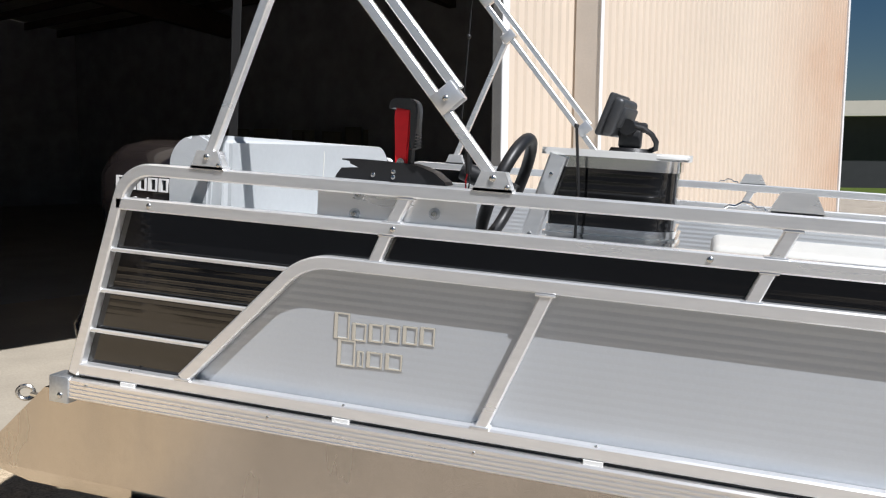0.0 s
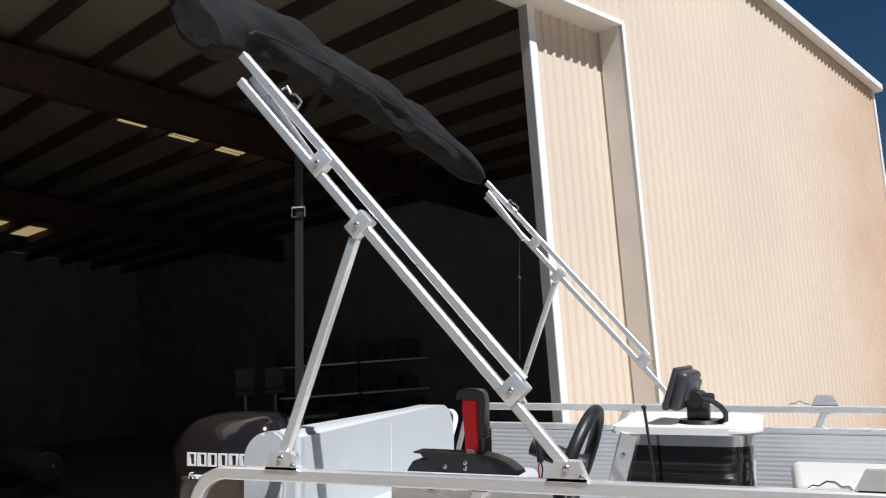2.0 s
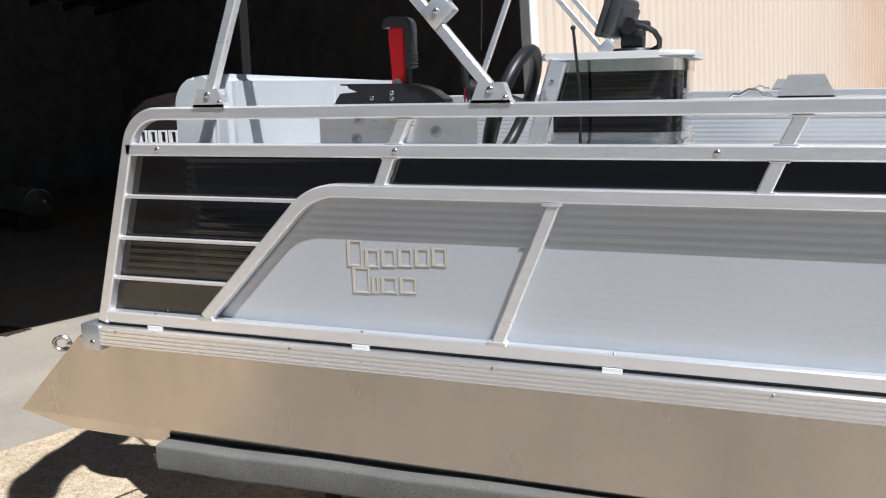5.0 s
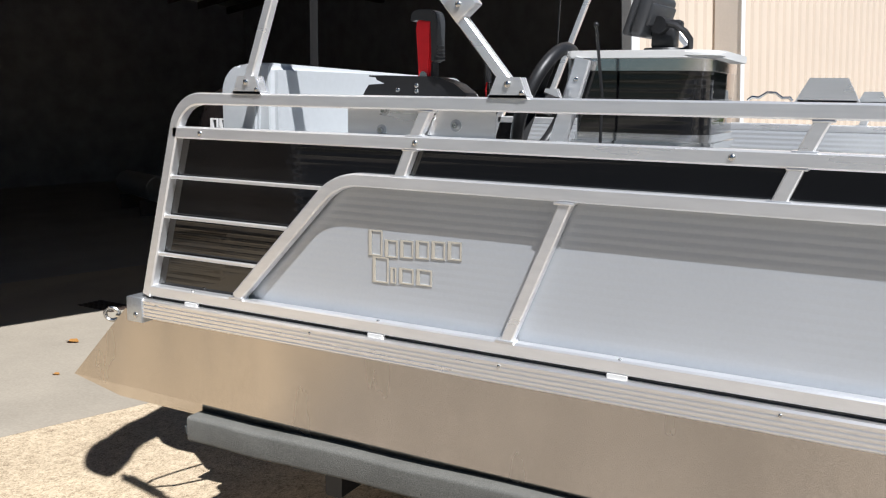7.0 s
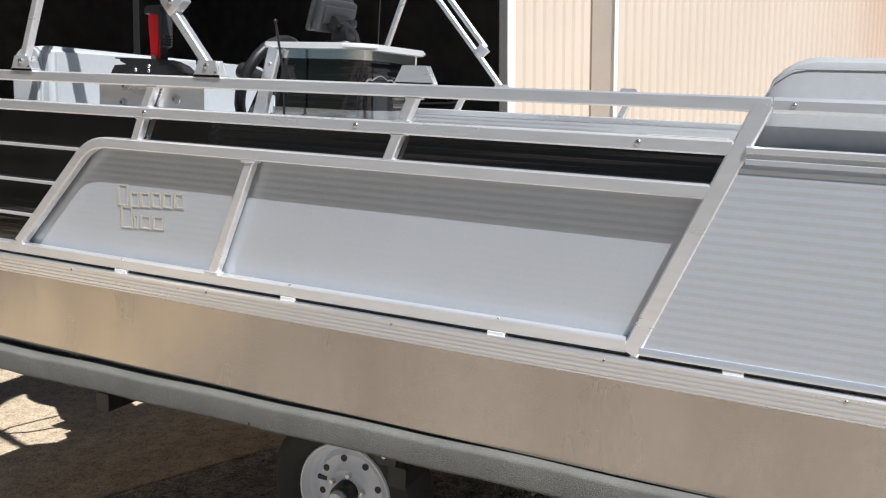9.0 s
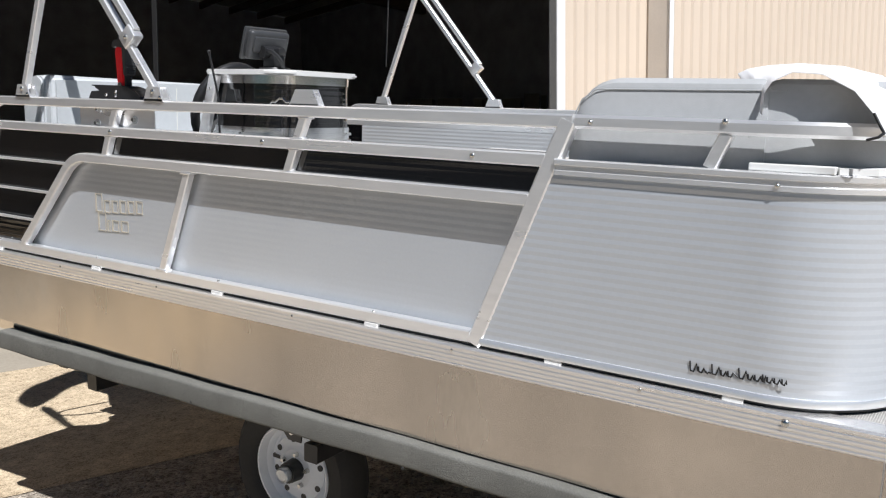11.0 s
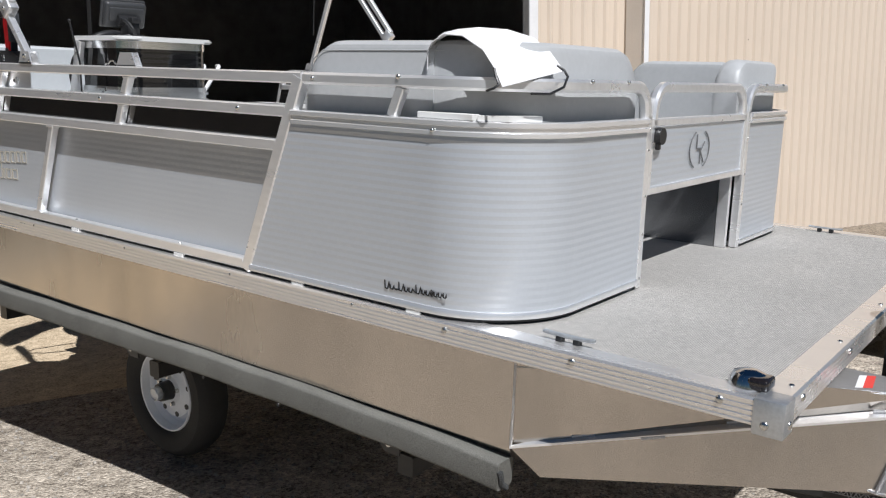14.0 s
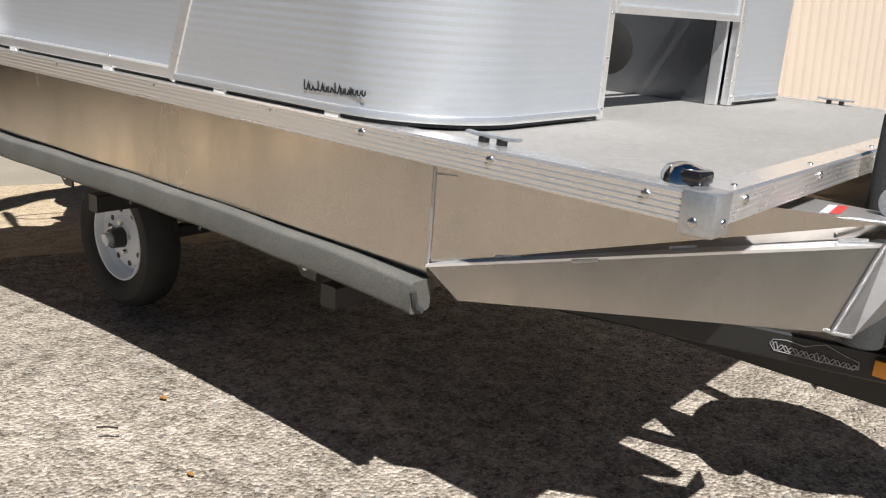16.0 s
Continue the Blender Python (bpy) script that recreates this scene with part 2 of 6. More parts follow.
def sweep(bm, pts, profile, side=None, closed=False, start=None):
    """Sweeps a closed profile along a path; side: the fixed direction of the profile's first axis."""
    pts = [Vector(p) for p in pts]
    n = len(pts)
    rings, prev = [], None
    for i, p in enumerate(pts):
        a = pts[i - 1] if (i or closed) else None
        b = pts[(i + 1) % n] if (i < n - 1 or closed) else None
        t1 = (p - a).normalized() if a is not None else None
        t2 = (b - p).normalized() if b is not None else None
        t = ((t1 or t2) + (t2 or t1)).normalized()
        if side is not None:
            s = Vector(side)
        else:
            s = prev if prev is not None else (Vector(start) if start else t.orthogonal())
        s = (s - t * s.dot(t)).normalized()
        prev = s
        u = t.cross(s)
        k = 1.0
        if t1 and t2:
            k = 1 / max(0.5, math.sqrt(max(0.0, (1 + t1.dot(t2)) / 2)))
            bend = (t2 - t1)
        ring = []
        for x, y in profile:
            off = s * x + u * y
            if k > 1.0001 and bend.length > 1e-6:
                d = bend.normalized()
                off += d * off.dot(d) * (k - 1)
            ring.append(bm.verts.new(p + off))
        rings.append(ring)
    m = len(profile)
    for i in range(n if closed else n - 1):
        r0, r1 = rings[i], rings[(i + 1) % n]
        for j in range(m):
            bm.faces.new((r0[j], r0[(j + 1) % m], r1[(j + 1) % m], r1[j]))
    if not closed:
        bm.faces.new(rings[0][::-1])
        bm.faces.new(rings[-1])
    return bm


def arc(p0, corner, p1, r, n=8):
    """Points of a rounded corner between the lines p0-corner and corner-p1."""
    p0, c, p1 = Vector(p0), Vector(corner), Vector(p1)
    a, b = (p0 - c).normalized(), (p1 - c).normalized()
    half = math.acos(max(-1, min(1, a.dot(b)))) / 2
    d = r / math.tan(half)
    s, e = c + a * d, c + b * d
    mid = c + (a + b).normalized() * (r / math.sin(half))
    out = []
    for i in range(n + 1):
        f = i / n
        v = ((s - mid) * (1 - f) + (e - mid) * f)
        ang = math.pi - 2 * half
        va, vb = s - mid, e - mid
        w = (va * math.sin((1 - f) * ang) + vb * math.sin(f * ang)) / math.sin(ang)
        out.append(mid + w)
    return out


def prism(bm, outline, a, b):
    """A polygon (list of points) pushed from offset a to offset b."""
    a, b = Vector(a), Vector(b)
    lo = [bm.verts.new(Vector(p) + a) for p in outline]
    hi = [bm.verts.new(Vector(p) + b) for p in outline]
    bm.faces.new(lo[::-1])
    bm.faces.new(hi)
    n = len(lo)
    for i in range(n):
        bm.faces.new((lo[i], lo[(i + 1) % n], hi[(i + 1) % n], hi[i]))
    return bm


def grid_sheet(bm, rows):
    """A sheet of quads from rows of points."""
    vs = [[bm.verts.new(p) for p in row] for row in rows]
    for i in range(len(vs) - 1):
        for j in range(len(vs[0]) - 1):
            bm.faces.new((vs[i][j], vs[i][j + 1], vs[i + 1][j + 1], vs[i + 1][j]))
    return bm


def slab(bm, rows, off):
    """A sheet with thickness: rows of points, and the same moved by off."""
    off = Vector(off)
    n, m = len(rows), len(rows[0])
    a = [[bm.verts.new(p) for p in row] for row in rows]
    b = [[bm.verts.new(Vector(p) + off) for p in row] for row in rows]
    for i in range(n - 1):
        for j in range(m - 1):
            bm.faces.new((a[i][j], a[i][j + 1], a[i + 1][j + 1], a[i + 1][j]))
            bm.faces.new((b[i][j], b[i + 1][j], b[i + 1][j + 1], b[i][j + 1]))
    for i in range(n - 1):
        bm.faces.new((a[i][0], a[i + 1][0], b[i + 1][0], b[i][0]))
        bm.faces.new((a[i][-1], b[i][-1], b[i + 1][-1], a[i + 1][-1]))
    for j in range(m - 1):
        bm.faces.new((a[0][j], b[0][j], b[0][j + 1], a[0][j + 1]))
        bm.faces.new((a[-1][j], a[-1][j + 1], b[-1][j + 1], b[-1][j]))
    return bm


def nb():
    return bmesh.new()


def flip(bm, near):
    """Mirrors a mesh to the far side of the boat."""
    if not near:
        for v in bm.verts:
            v.co.y = BEAM - v.co.y
    return bm


def words(name, text, size, m, mat, parent, depth=0.002, label="", shear=0.0):
    """Raised lettering in the built-in font."""
    cu = bpy.data.curves.new(name, "FONT")
    cu.body, cu.size, cu.extrude, cu.resolution_u, cu.shear = text, size, depth, 3, shear
    tmp = bpy.data.objects.new(name + "_tmp", cu)
    scene.collection.objects.link(tmp)
    me = bpy.data.meshes.new_from_object(tmp.evaluated_get(bpy.context.evaluated_depsgraph_get()))
    bpy.data.objects.remove(tmp)
    bpy.data.curves.remove(cu)
    me.transform(Matrix.Translation(-ORIGIN[parent]) @ m)
    me.materials.clear()
    me.materials.append(mat)
    ob = new(name, me)
    ob.parent = parent
    ORIGIN[ob] = ORIGIN[parent]
    if label:
        ob["label"] = label
    return ob


BEAM = 2.15          # outer width over the two side fences
TUBE = square_profile(0.032, 0.032, 0.004)


# ---- ground and surroundings (world space) ----
WALL_AT = Vector((0.325, 6.66))                       # outer corner of the doorway's jamb
WALL_TURN = radians(22.9)                             # the wall's heading, from +y towards +x
ALONG = Vector((math.sin(WALL_TURN), math.cos(WALL_TURN)))
OUT = Vector((ALONG.y, -ALONG.x))
FLOOR_Z = -0.15


def ground_z(x, y):
    q = (Vector((x, y)) - WALL_AT).dot(OUT)
    f = min(1.0, max(0.0, 1 - q / 4.6))
    g = min(1.0, max(0.0, (x - 1.3) / 2.2))                          # the yard falls gently towards the bow
    h = min(1.0, max(0.0, (3.4 - y) / 1.4)) * min(1.0, max(0.0, (y + 5.0) / 2.5))
    return FLOOR_Z * f * f * (3 - 2 * f) - 0.105 * g * h * h * (3 - 2 * h)


def stony(name, dark, mid, pale, scale, bump, stain=0.12, rough=0.9):
    """Loose or bound stone: cells of random grey with dark gaps, blotches at a larger scale."""
    m = bpy.data.materials.new(name)
    m.use_nodes = True
    t = m.node_tree
    b = t.nodes["Principled BSDF"]
    b.inputs["Roughness"].default_value, b.inputs["Specular IOR Level"].default_value = rough, 0.2
    co = t.nodes.new("ShaderNodeTexCoord")
    vo = t.nodes.new("ShaderNodeTexVoronoi")
    vo.inputs["Scale"].default_value = scale
    v2 = t.nodes.new("ShaderNodeTexVoronoi")
    v2.inputs["Scale"].default_value = scale * 2.7
    no = t.nodes.new("ShaderNodeTexNoise")
    no.inputs["Scale"].default_value, no.inputs["Detail"].default_value = 1.7, 6.0
    n2 = t.nodes.new("ShaderNodeTexNoise")
    n2.inputs["Scale"].default_value, n2.inputs["Detail"].default_value = 14.0, 5.0
    for x in (vo, v2, no, n2):
        t.links.new(co.outputs["Object"], x.inputs["Vector"])
    ra = t.nodes.new("ShaderNodeValToRGB")
    e = ra.color_ramp.elements
    e[0].position, e[0].color = 0.0, (*dark, 1)
    e[1].position, e[1].color = 1.0, (*pale, 1)
    k = e.new(0.45)
    k.color = (*mid, 1)
    mix = t.nodes.new("ShaderNodeMix")
    mix.data_type = "FLOAT"
    mix.inputs[0].default_value = 0.45
    t.links.new(vo.outputs["Color"], mix.inputs[2])
    t.links.new(v2.outputs["Color"], mix.inputs[3])
    ad = t.nodes.new("ShaderNodeMath")
    ad.operation = "MULTIPLY_ADD"
    ad.inputs[1].default_value, ad.inputs[2].default_value = 0.8, -0.4
    t.links.new(n2.outputs[0], ad.inputs[0])
    sm = t.nodes.new("ShaderNodeMath")
    t.links.new(mix.outputs[0], sm.inputs[0])
    t.links.new(ad.outputs[0], sm.inputs[1])
    t.links.new(sm.outputs[0], ra.inputs[0])
    mr = t.nodes.new("ShaderNodeMapRange")
    mr.inputs[1].default_value, mr.inputs[2].default_value, mr.inputs[3].default_value, mr.inputs[4].default_value = 0.3, 0.7, 1 - stain, 1 + stain
    t.links.new(no.outputs[0], mr.inputs[0])
    sc = t.nodes.new("ShaderNodeVectorMath")
    sc.operation = "SCALE"
    t.links.new(ra.outputs[0], sc.inputs[0])
    t.links.new(mr.outputs[0], sc.inputs["Scale"])
    t.links.new(sc.outputs[0], b.inputs["Base Color"])
    bp = t.nodes.new("ShaderNodeBump")
    bp.inputs["Distance"].default_value = bump
    t.links.new(vo.outputs["Distance"], bp.inputs["Height"])
    bp.invert = True
    t.links.new(bp.outputs[0], b.inputs["Normal"])
    return m


GROUND = stony("worn_gravelly_asphalt", (0.042, 0.034, 0.027), (0.36, 0.31, 0.25), (0.78, 0.685, 0.565), 76, 0.010, 0.16)
LOOSE_GRAVEL = stony("loose_grey_brown_gravel", (0.06, 0.048, 0.036), (0.26, 0.215, 0.165), (0.52, 0.44, 0.34), 48, 0.014, 0.2)
AGGREGATE = stony("tan_exposed_aggregate", (0.20, 0.145, 0.09), (0.55, 0.435, 0.295), (0.84, 0.69, 0.49), 95, 0.004, 0.08)



def woven():
    """Basket weave of pale and dark threads, about 4 mm."""
    m = material("woven_vinyl_floor", (0.42, 0.405, 0.38), 0.6, 0.0, 0.16, 60, 0.07, 3)
    t = m.node_tree
    b = t.nodes["Principled BSDF"]
    co = t.nodes.new("ShaderNodeTexCoord")
    w = []
    for d in ("X", "Y"):
        n = t.nodes.new("ShaderNodeTexWave")
        n.bands_direction = d
        n.inputs["Scale"].default_value = math.pi / 10 / 0.0050
        n.inputs["Distortion"].default_value, n.inputs["Detail Scale"].default_value = 1.5, 3.0
        t.links.new(co.outputs["Object"], n.inputs["Vector"])
        w.append(n)
    mu = t.nodes.new("ShaderNodeMath")
    mu.operation = "MULTIPLY"
    t.links.new(w[0].outputs[0], mu.inputs[0])
    t.links.new(w[1].outputs[0], mu.inputs[1])
    mr = t.nodes.new("ShaderNodeMapRange")
    mr.inputs[3].default_value, mr.inputs[4].default_value = 0.65, 1.60
    t.links.new(mu.outputs[0], mr.inputs[0])
    old = b.inputs["Base Color"].links[0].from_socket
    sc = t.nodes.new("ShaderNodeVectorMath")
    sc.operation = "SCALE"
    t.links.new(old, sc.inputs[0])
    t.links.new(mr.outputs[0], sc.inputs["Scale"])
    t.links.new(sc.outputs[0], b.inputs["Base Color"])
    bp = t.nodes.new("ShaderNodeBump")
    bp.inputs["Distance"].default_value = 0.0012
    t.links.new(mu.outputs[0], bp.inputs["Height"])
    t.links.new(bp.outputs[0], b.inputs["Normal"])
    return m


WEAVE = woven()
CONCRETE = material("old_concrete_apron", (0.37, 0.325, 0.26), 0.85, 0.0, 0.10, 60, 0.14, 1.2, 0.0012, 120, spec=0.2)
GRASS = material("mown_grass", (0.075, 0.105, 0.022), 0.9, 0.0, 0.35, 8, 0.2, 0.4, 0.02, 30, spec=0.1)
DARK_REFLECTED = material("dark_reflected_ground", (0.050, 0.052, 0.056), 0.85, 0.0, 0.2, 40, 0.2, 0.6, 0.002, 80, spec=0.2)
FAR_DARK = material("shed_opening_shade", (0.035, 0.037, 0.04), 0.8, 0.0, 0.1, 2)
FAR_ROOF = material("pale_shed_roof", (0.62, 0.58, 0.50), 0.6, 0.0, 0.03, 2)
HALL_FLOOR = material("hall_concrete", (0.28, 0.28, 0.28), 0.6, 0.0, 0.1, 30, 0.15, 1)


def ground_sheet():
    bm = nb()
    xs = sorted({-400, -200, -100, -60, -40, -30, -20, -15, 15, 20, 30, 40, 60, 100, 200, 400} | {round(-12 + 0.4 * i, 2) for i in range(66)})
    ys = sorted({-400, -200, -100, -60, -30, -20, -12, -8, 22, 26, 30, 40, 60, 80, 120, 200, 400} | {round(-5 + 0.4 * i, 2) for i in range(66)})
    grid_sheet(bm, [[(x, y, ground_z(x, y)) for x in xs] for y in ys])
    return structure("ground", bm, GROUND, "sunlit grey asphalt yard with worn gravel texture", True)



ground_sheet()


def at_wall(s, q, z):
    """World place at s metres along the front wall, q metres out of it, z above the floor."""
    p = WALL_AT + ALONG * s + OUT * q
    return Vector((p.x, p.y, FLOOR_Z + z))


def strip(q0, q1, s0, s1, lift, n=24):
    """A paved strip along the wall, following the ground."""
    bm = nb()
    rows = []
    for i in range(n + 1):
        a = s0 + (s1 - s0) * i / n
        row = []
        for j in range(13):
            p = at_wall(a, q0 + (q1 - q0) * j / 12, 0)
            row.append((p.x, p.y, ground_z(p.x, p.y) + lift))
        rows.append(row)
    return grid_sheet(bm, rows)


structure("pavement_aggregate", strip(-0.76, 1.80, -40, 1.0, 0.005), AGGREGATE, "tan exposed-aggregate concrete strip before the hall", True)
structure("gravel_strip", strip(-0.76, 1.80, 1.0, 30, 0.005), LOOSE_GRAVEL, "grey-brown loose gravel along the foot of the wall", True)
structure("pavement_concrete", strip(-6.45, -0.75, -40, -1.3, 0.006), CONCRETE, "pale weathered concrete slab at the hall's doorway", True)
bm = nb()
for a in range(5):
    box(bm, 0.0, 0.62, a * 0.055, a * 0.055 + 0.035, 0.0, 0.008, 0, 1, Matrix.Translation((-5.55, 3.95, -0.142)) @ Matrix.Rotation(radians(-10), 4, "Z"))
structure("drain_grate", bm, DARK_STEEL, "rusty steel drain grate in the slab")

def ribbed_wall(s0, s1, q, z0, z1, pitch=0.14, depth=0.022, top=None):
    """Ribbed steel sheet; top(s): height of the upper edge."""
    bm = nb()
    cols = []
    s = s0
    while s < s1:
        for ds, dq in ((0.0, 0.0), (0.022, depth), (0.047, depth), (0.069, 0.0)):
            if s + ds < s1:
                cols.append((s + ds, q + dq))
        s += pitch
    cols.append((s1, q))
    rows = [[at_wall(a, b, z0) for a, b in cols], [at_wall(a, b, (top(a) if top else z1)) for a, b in cols]]
    return slab(bm, rows, (*(-OUT * 0.03), 0))


RAKE = 0.113         # fall of the gable edge, metres a metre
WALL_LEN = 7.98
DOOR_H = 5.28
HALL = -26.0         # depth of the hall behind the wall


def gable(s):
    return 6.93 - RAKE * s


bm = ribbed_wall(0.06, WALL_LEN, 0.0, 0.0, 5.0, top=gable)
structure("wall_front", bm, BEIGE, "beige ribbed steel wall of the hall")
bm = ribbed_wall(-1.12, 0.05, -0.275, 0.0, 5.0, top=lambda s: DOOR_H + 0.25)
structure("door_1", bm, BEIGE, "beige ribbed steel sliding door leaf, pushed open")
bm = nb()
prism(bm, [at_wall(0, 0.035, 0), at_wall(0.06, 0.035, 0), at_wall(0.06, 0.035, DOOR_H), at_wall(0, 0.035, DOOR_H)], (0, 0, 0), (*(-OUT * 0.04), 0))
structure("trim_1", bm, WHITE_TRIM, "white painted corner trim of the doorway")
bm = nb()
prism(bm, [at_wall(0, 0.03, 0), at_wall(0, 0.03, DOOR_H), at_wall(0, -0.245, DOOR_H), at_wall(0, -0.245, 0)], (0, 0, 0), (*(ALONG * 0.03), 0))
structure("jamb_1", bm, PILASTER, "off-white sheet metal reveal of the doorway")
bm = nb()
prism(bm, [at_wall(-1.215, -0.235, 0), at_wall(-1.115, -0.235, 0), at_wall(-1.115, -0.235, DOOR_H + 0.3), at_wall(-1.215, -0.235, DOOR_H + 0.3)], (0, 0, 0), (*(-OUT * 0.05), 0))
structure("trim_2", bm, WHITE_TRIM, "white painted edge of the sliding door")
bm = nb()
prism(bm, [at_wall(-1.22, -0.24, 0), at_wall(-1.22, -0.24, DOOR_H + 0.3), at_wall(-1.22, -0.34, DOOR_H + 0.3), at_wall(-1.22, -0.34, 0)], (0, 0, 0), (*(ALONG * 0.02), 0))
structure("jamb_2", bm, JAMB_GREY, "grey steel end of the sliding door")
# lintel over the doorway
bm = ribbed_wall(-14.0, 0.06, 0.0, DOOR_H, 8.0, top=gable)
structure("wall_over_door", bm, BEIGE, "beige ribbed steel wall over the doorway")
bm = nb()
prism(bm, [at_wall(-14, 0.03, DOOR_H - 0.02), at_wall(0.06, 0.03, DOOR_H - 0.02), at_wall(0.06, -0.36, DOOR_H - 0.02), at_wall(-14, -0.36, DOOR_H - 0.02)], (0, 0, 0), (0, 0, 0.05))
structure("lintel", bm, WHITE_TRIM, "white soffit under the wall over the doorway")
# corner trim and rake trim
bm = nb()
prism(bm, [at_wall(WALL_LEN, 0.04, 0), at_wall(WALL_LEN + 0.09, 0.04, 0), at_wall(WALL_LEN + 0.09, 0.04, gable(WALL_LEN)), at_wall(WALL_LEN, 0.04, gable(WALL_LEN))], (0, 0, 0), (*(-OUT * 0.1), 0))
structure("trim_3", bm, WHITE_TRIM, "white corner trim of the hall")
bm = nb()
sweep(bm, [at_wall(-14, 0.09, gable(-14) + 0.03), at_wall(WALL_LEN + 0.16, 0.09, gable(WALL_LEN + 0.16) + 0.03)], square_profile(0.14, 0.14, 0.02), side=(*OUT, 0))
structure("trim_4", bm, WHITE_TRIM, "white rake trim along the roof edge")


def hall_inside():
    """Floor, walls, roof and frame of the dim hall."""
    x0, x1 = -16.0, WALL_LEN
    bm = nb()
    prism(bm, [at_wall(x0, -6.4, 0), at_wall(-1.3, -6.4, 0), at_wall(-1.3, -0.3, 0), at_wall(x1, -0.3, 0), at_wall(x1, HALL, 0), at_wall(x0, HALL, 0)], (0, 0, -0.05), (0, 0, 0.009))
    structure("floor", bm, HALL_FLOOR, "dim concrete floor of the hall")
    for name, a, b in (("wall_east", (x1, -0.04), (x1, HALL)), ("wall_back", (x1, HALL), (x0, HALL)), ("wall_west", (x0, HALL), (x0, -0.04))):
        bm = nb()
        p, q = at_wall(*a, 0), at_wall(*b, 0)
        d = (q - p).normalized()
        n = Vector((-d.y, d.x, 0)) * 0.1
        prism(bm, [p, q, q + Vector((0, 0, gable(b[0]))), p + Vector((0, 0, gable(a[0])))], n, (0, 0, 0))
        structure(name, bm, DARK_WALL, "unlit steel wall of the hall")
    bm = nb()
    prism(bm, [at_wall(x0, 0.0, gable(x0)), at_wall(x1, 0.0, gable(x1)), at_wall(x1, HALL, gable(x1)), at_wall(x0, HALL, gable(x0))], (0, 0, 0.02), (0, 0, 0.1))
    structure("ceiling", bm, ROOF_IN, "pale insulation liner under the hall's roof")


hall_inside()
for i, s in enumerate([-0.50 + 1.11 * k for k in range(-13, 8)]):
    bm = nb()
    sweep(bm, [at_wall(s, -0.1, gable(s) - 0.13), at_wall(s, HALL + 0.1, gable(s) - 0.13)], square_profile(0.24, 0.09, 0.01), side=(0, 0, 1))
    structure("purlin_%d" % (i + 1), bm, DARK_STEEL, "dark steel purlin under the roof")
for i, q in enumerate((-8.4, -16.8)):
    bm = nb()
    sweep(bm, [at_wall(-16, q, gable(-16) - 0.55), at_wall(WALL_LEN, q, gable(WALL_LEN) - 0.55)], square_profile(0.22, 0.62, 0.01), side=(*OUT, 0))
    structure("rafter_%d" % (i + 1), bm, DARK_STEEL, "dark red oxide steel rafter")
# translucent ribbed roof lights, each a few bright strips
GLOW = bpy.data.materials.new("roof_light_daylight")
GLOW.use_nodes = True
GLOW.node_tree.nodes["Principled BSDF"].inputs["Emission Color"].default_value = (1.0, 0.72, 0.34, 1)
GLOW.node_tree.nodes["Principled BSDF"].inputs["Emission Strength"].default_value = 0.36
for i, (s0, q0) in enumerate(((-0.05, -10.9), (1.05, -11.0), (2.17, -11.1), (2.3, -22.9), (1.2, -22.8))):
    bm = nb()
    for k in range(9):
        a = q0 + 0.17 * k
        prism(bm, [at_wall(s0, a, gable(s0) - 0.012), at_wall(s0 + 0.56, a, gable(s0 + 0.56) - 0.012), at_wall(s0 + 0.56, a + 0.10, gable(s0 + 0.56) - 0.012), at_wall(s0, a + 0.10, gable(s0) - 0.012)], (0, 0, 0), (0, 0, 0.01))
    structure("skylight_%d" % (i + 1), bm, GLOW, "warm translucent roof light")

# unseen tan paving across the yard, added to warm the rails' reflections
bm = nb()
prism(bm, [(-6.0, -6.5, 0), (-11.4, -13.0, 0), (-95, -80, 0), (-95, -10, 0), (-12, -3.5, 0)], (0, 0, -0.2), (0, 0, 0.006))
structure("pavement_tan", bm, AGGREGATE, "unseen tan paving added for warm reflections in the rails")
# unseen dark ground across the yard, added to darken what the glossy black panels mirror
bm = nb()
prism(bm, [(-4.6, -7.5, 0), (70, -7.5, 0), (70, -90, 0), (-110, -90, 0), (-11.2, -13.0, 0)], (0, 0, -0.2), (0, 0, 0.006))
structure("road", bm, DARK_REFLECTED, "unseen dark ground added for reflections in the black panels")

# distance: grass, pale gravel and a long low shed past the corner
bm = nb()
prism(bm, [(-60, 44, 0), (160, 44, 0), (160, 90, 0), (-60, 90, 0)], (0, 0, -0.2), (0, 0, 0.03))
structure("lawn", bm, GRASS, "sunlit green grass strip beyond the yard")
shed = thing("long_shed", "low open-sided shed with a pale roof beyond the grass", "shed", base=(10, 55, 0.0), space=Matrix())
# closed box; the shade inside the open front is put into its colour
bm = nb(); box(bm, -40, 80, 55, 63, 0.0, 4.27); part("wall", bm, FAR_DARK, shed, "solid front coloured as the shade of an open bay", False)
bm = nb(); box(bm, -41, 81, 54, 64, 4.27, 5.15); part("roof", bm, FAR_ROOF, shed, "pale fascia and roof", False)


def wall_screws():
    """Rows of small dark screw heads on the ribbed wall."""
    for z in (1.0, 2.22, 3.45, 4.7, 5.7):
        k = 0
        s = 0.36
        while s < 5.2:
            if z < gable(s) - 0.3:
                bm = nb()
                p = at_wall(s + 0.012 * ((k * 37) % 5), 0.0, z + 0.008 * ((k * 13) % 3))
                cyl(bm, p + Vector((*OUT, 0)) * -0.002, p + Vector((*OUT, 0)) * 0.006, 0.008, seg=6)
                part("screw", bm, DARK_STEEL, bpy.data.objects["wall_front"], "", False)
            s += 0.56
            k += 1


wall_screws()

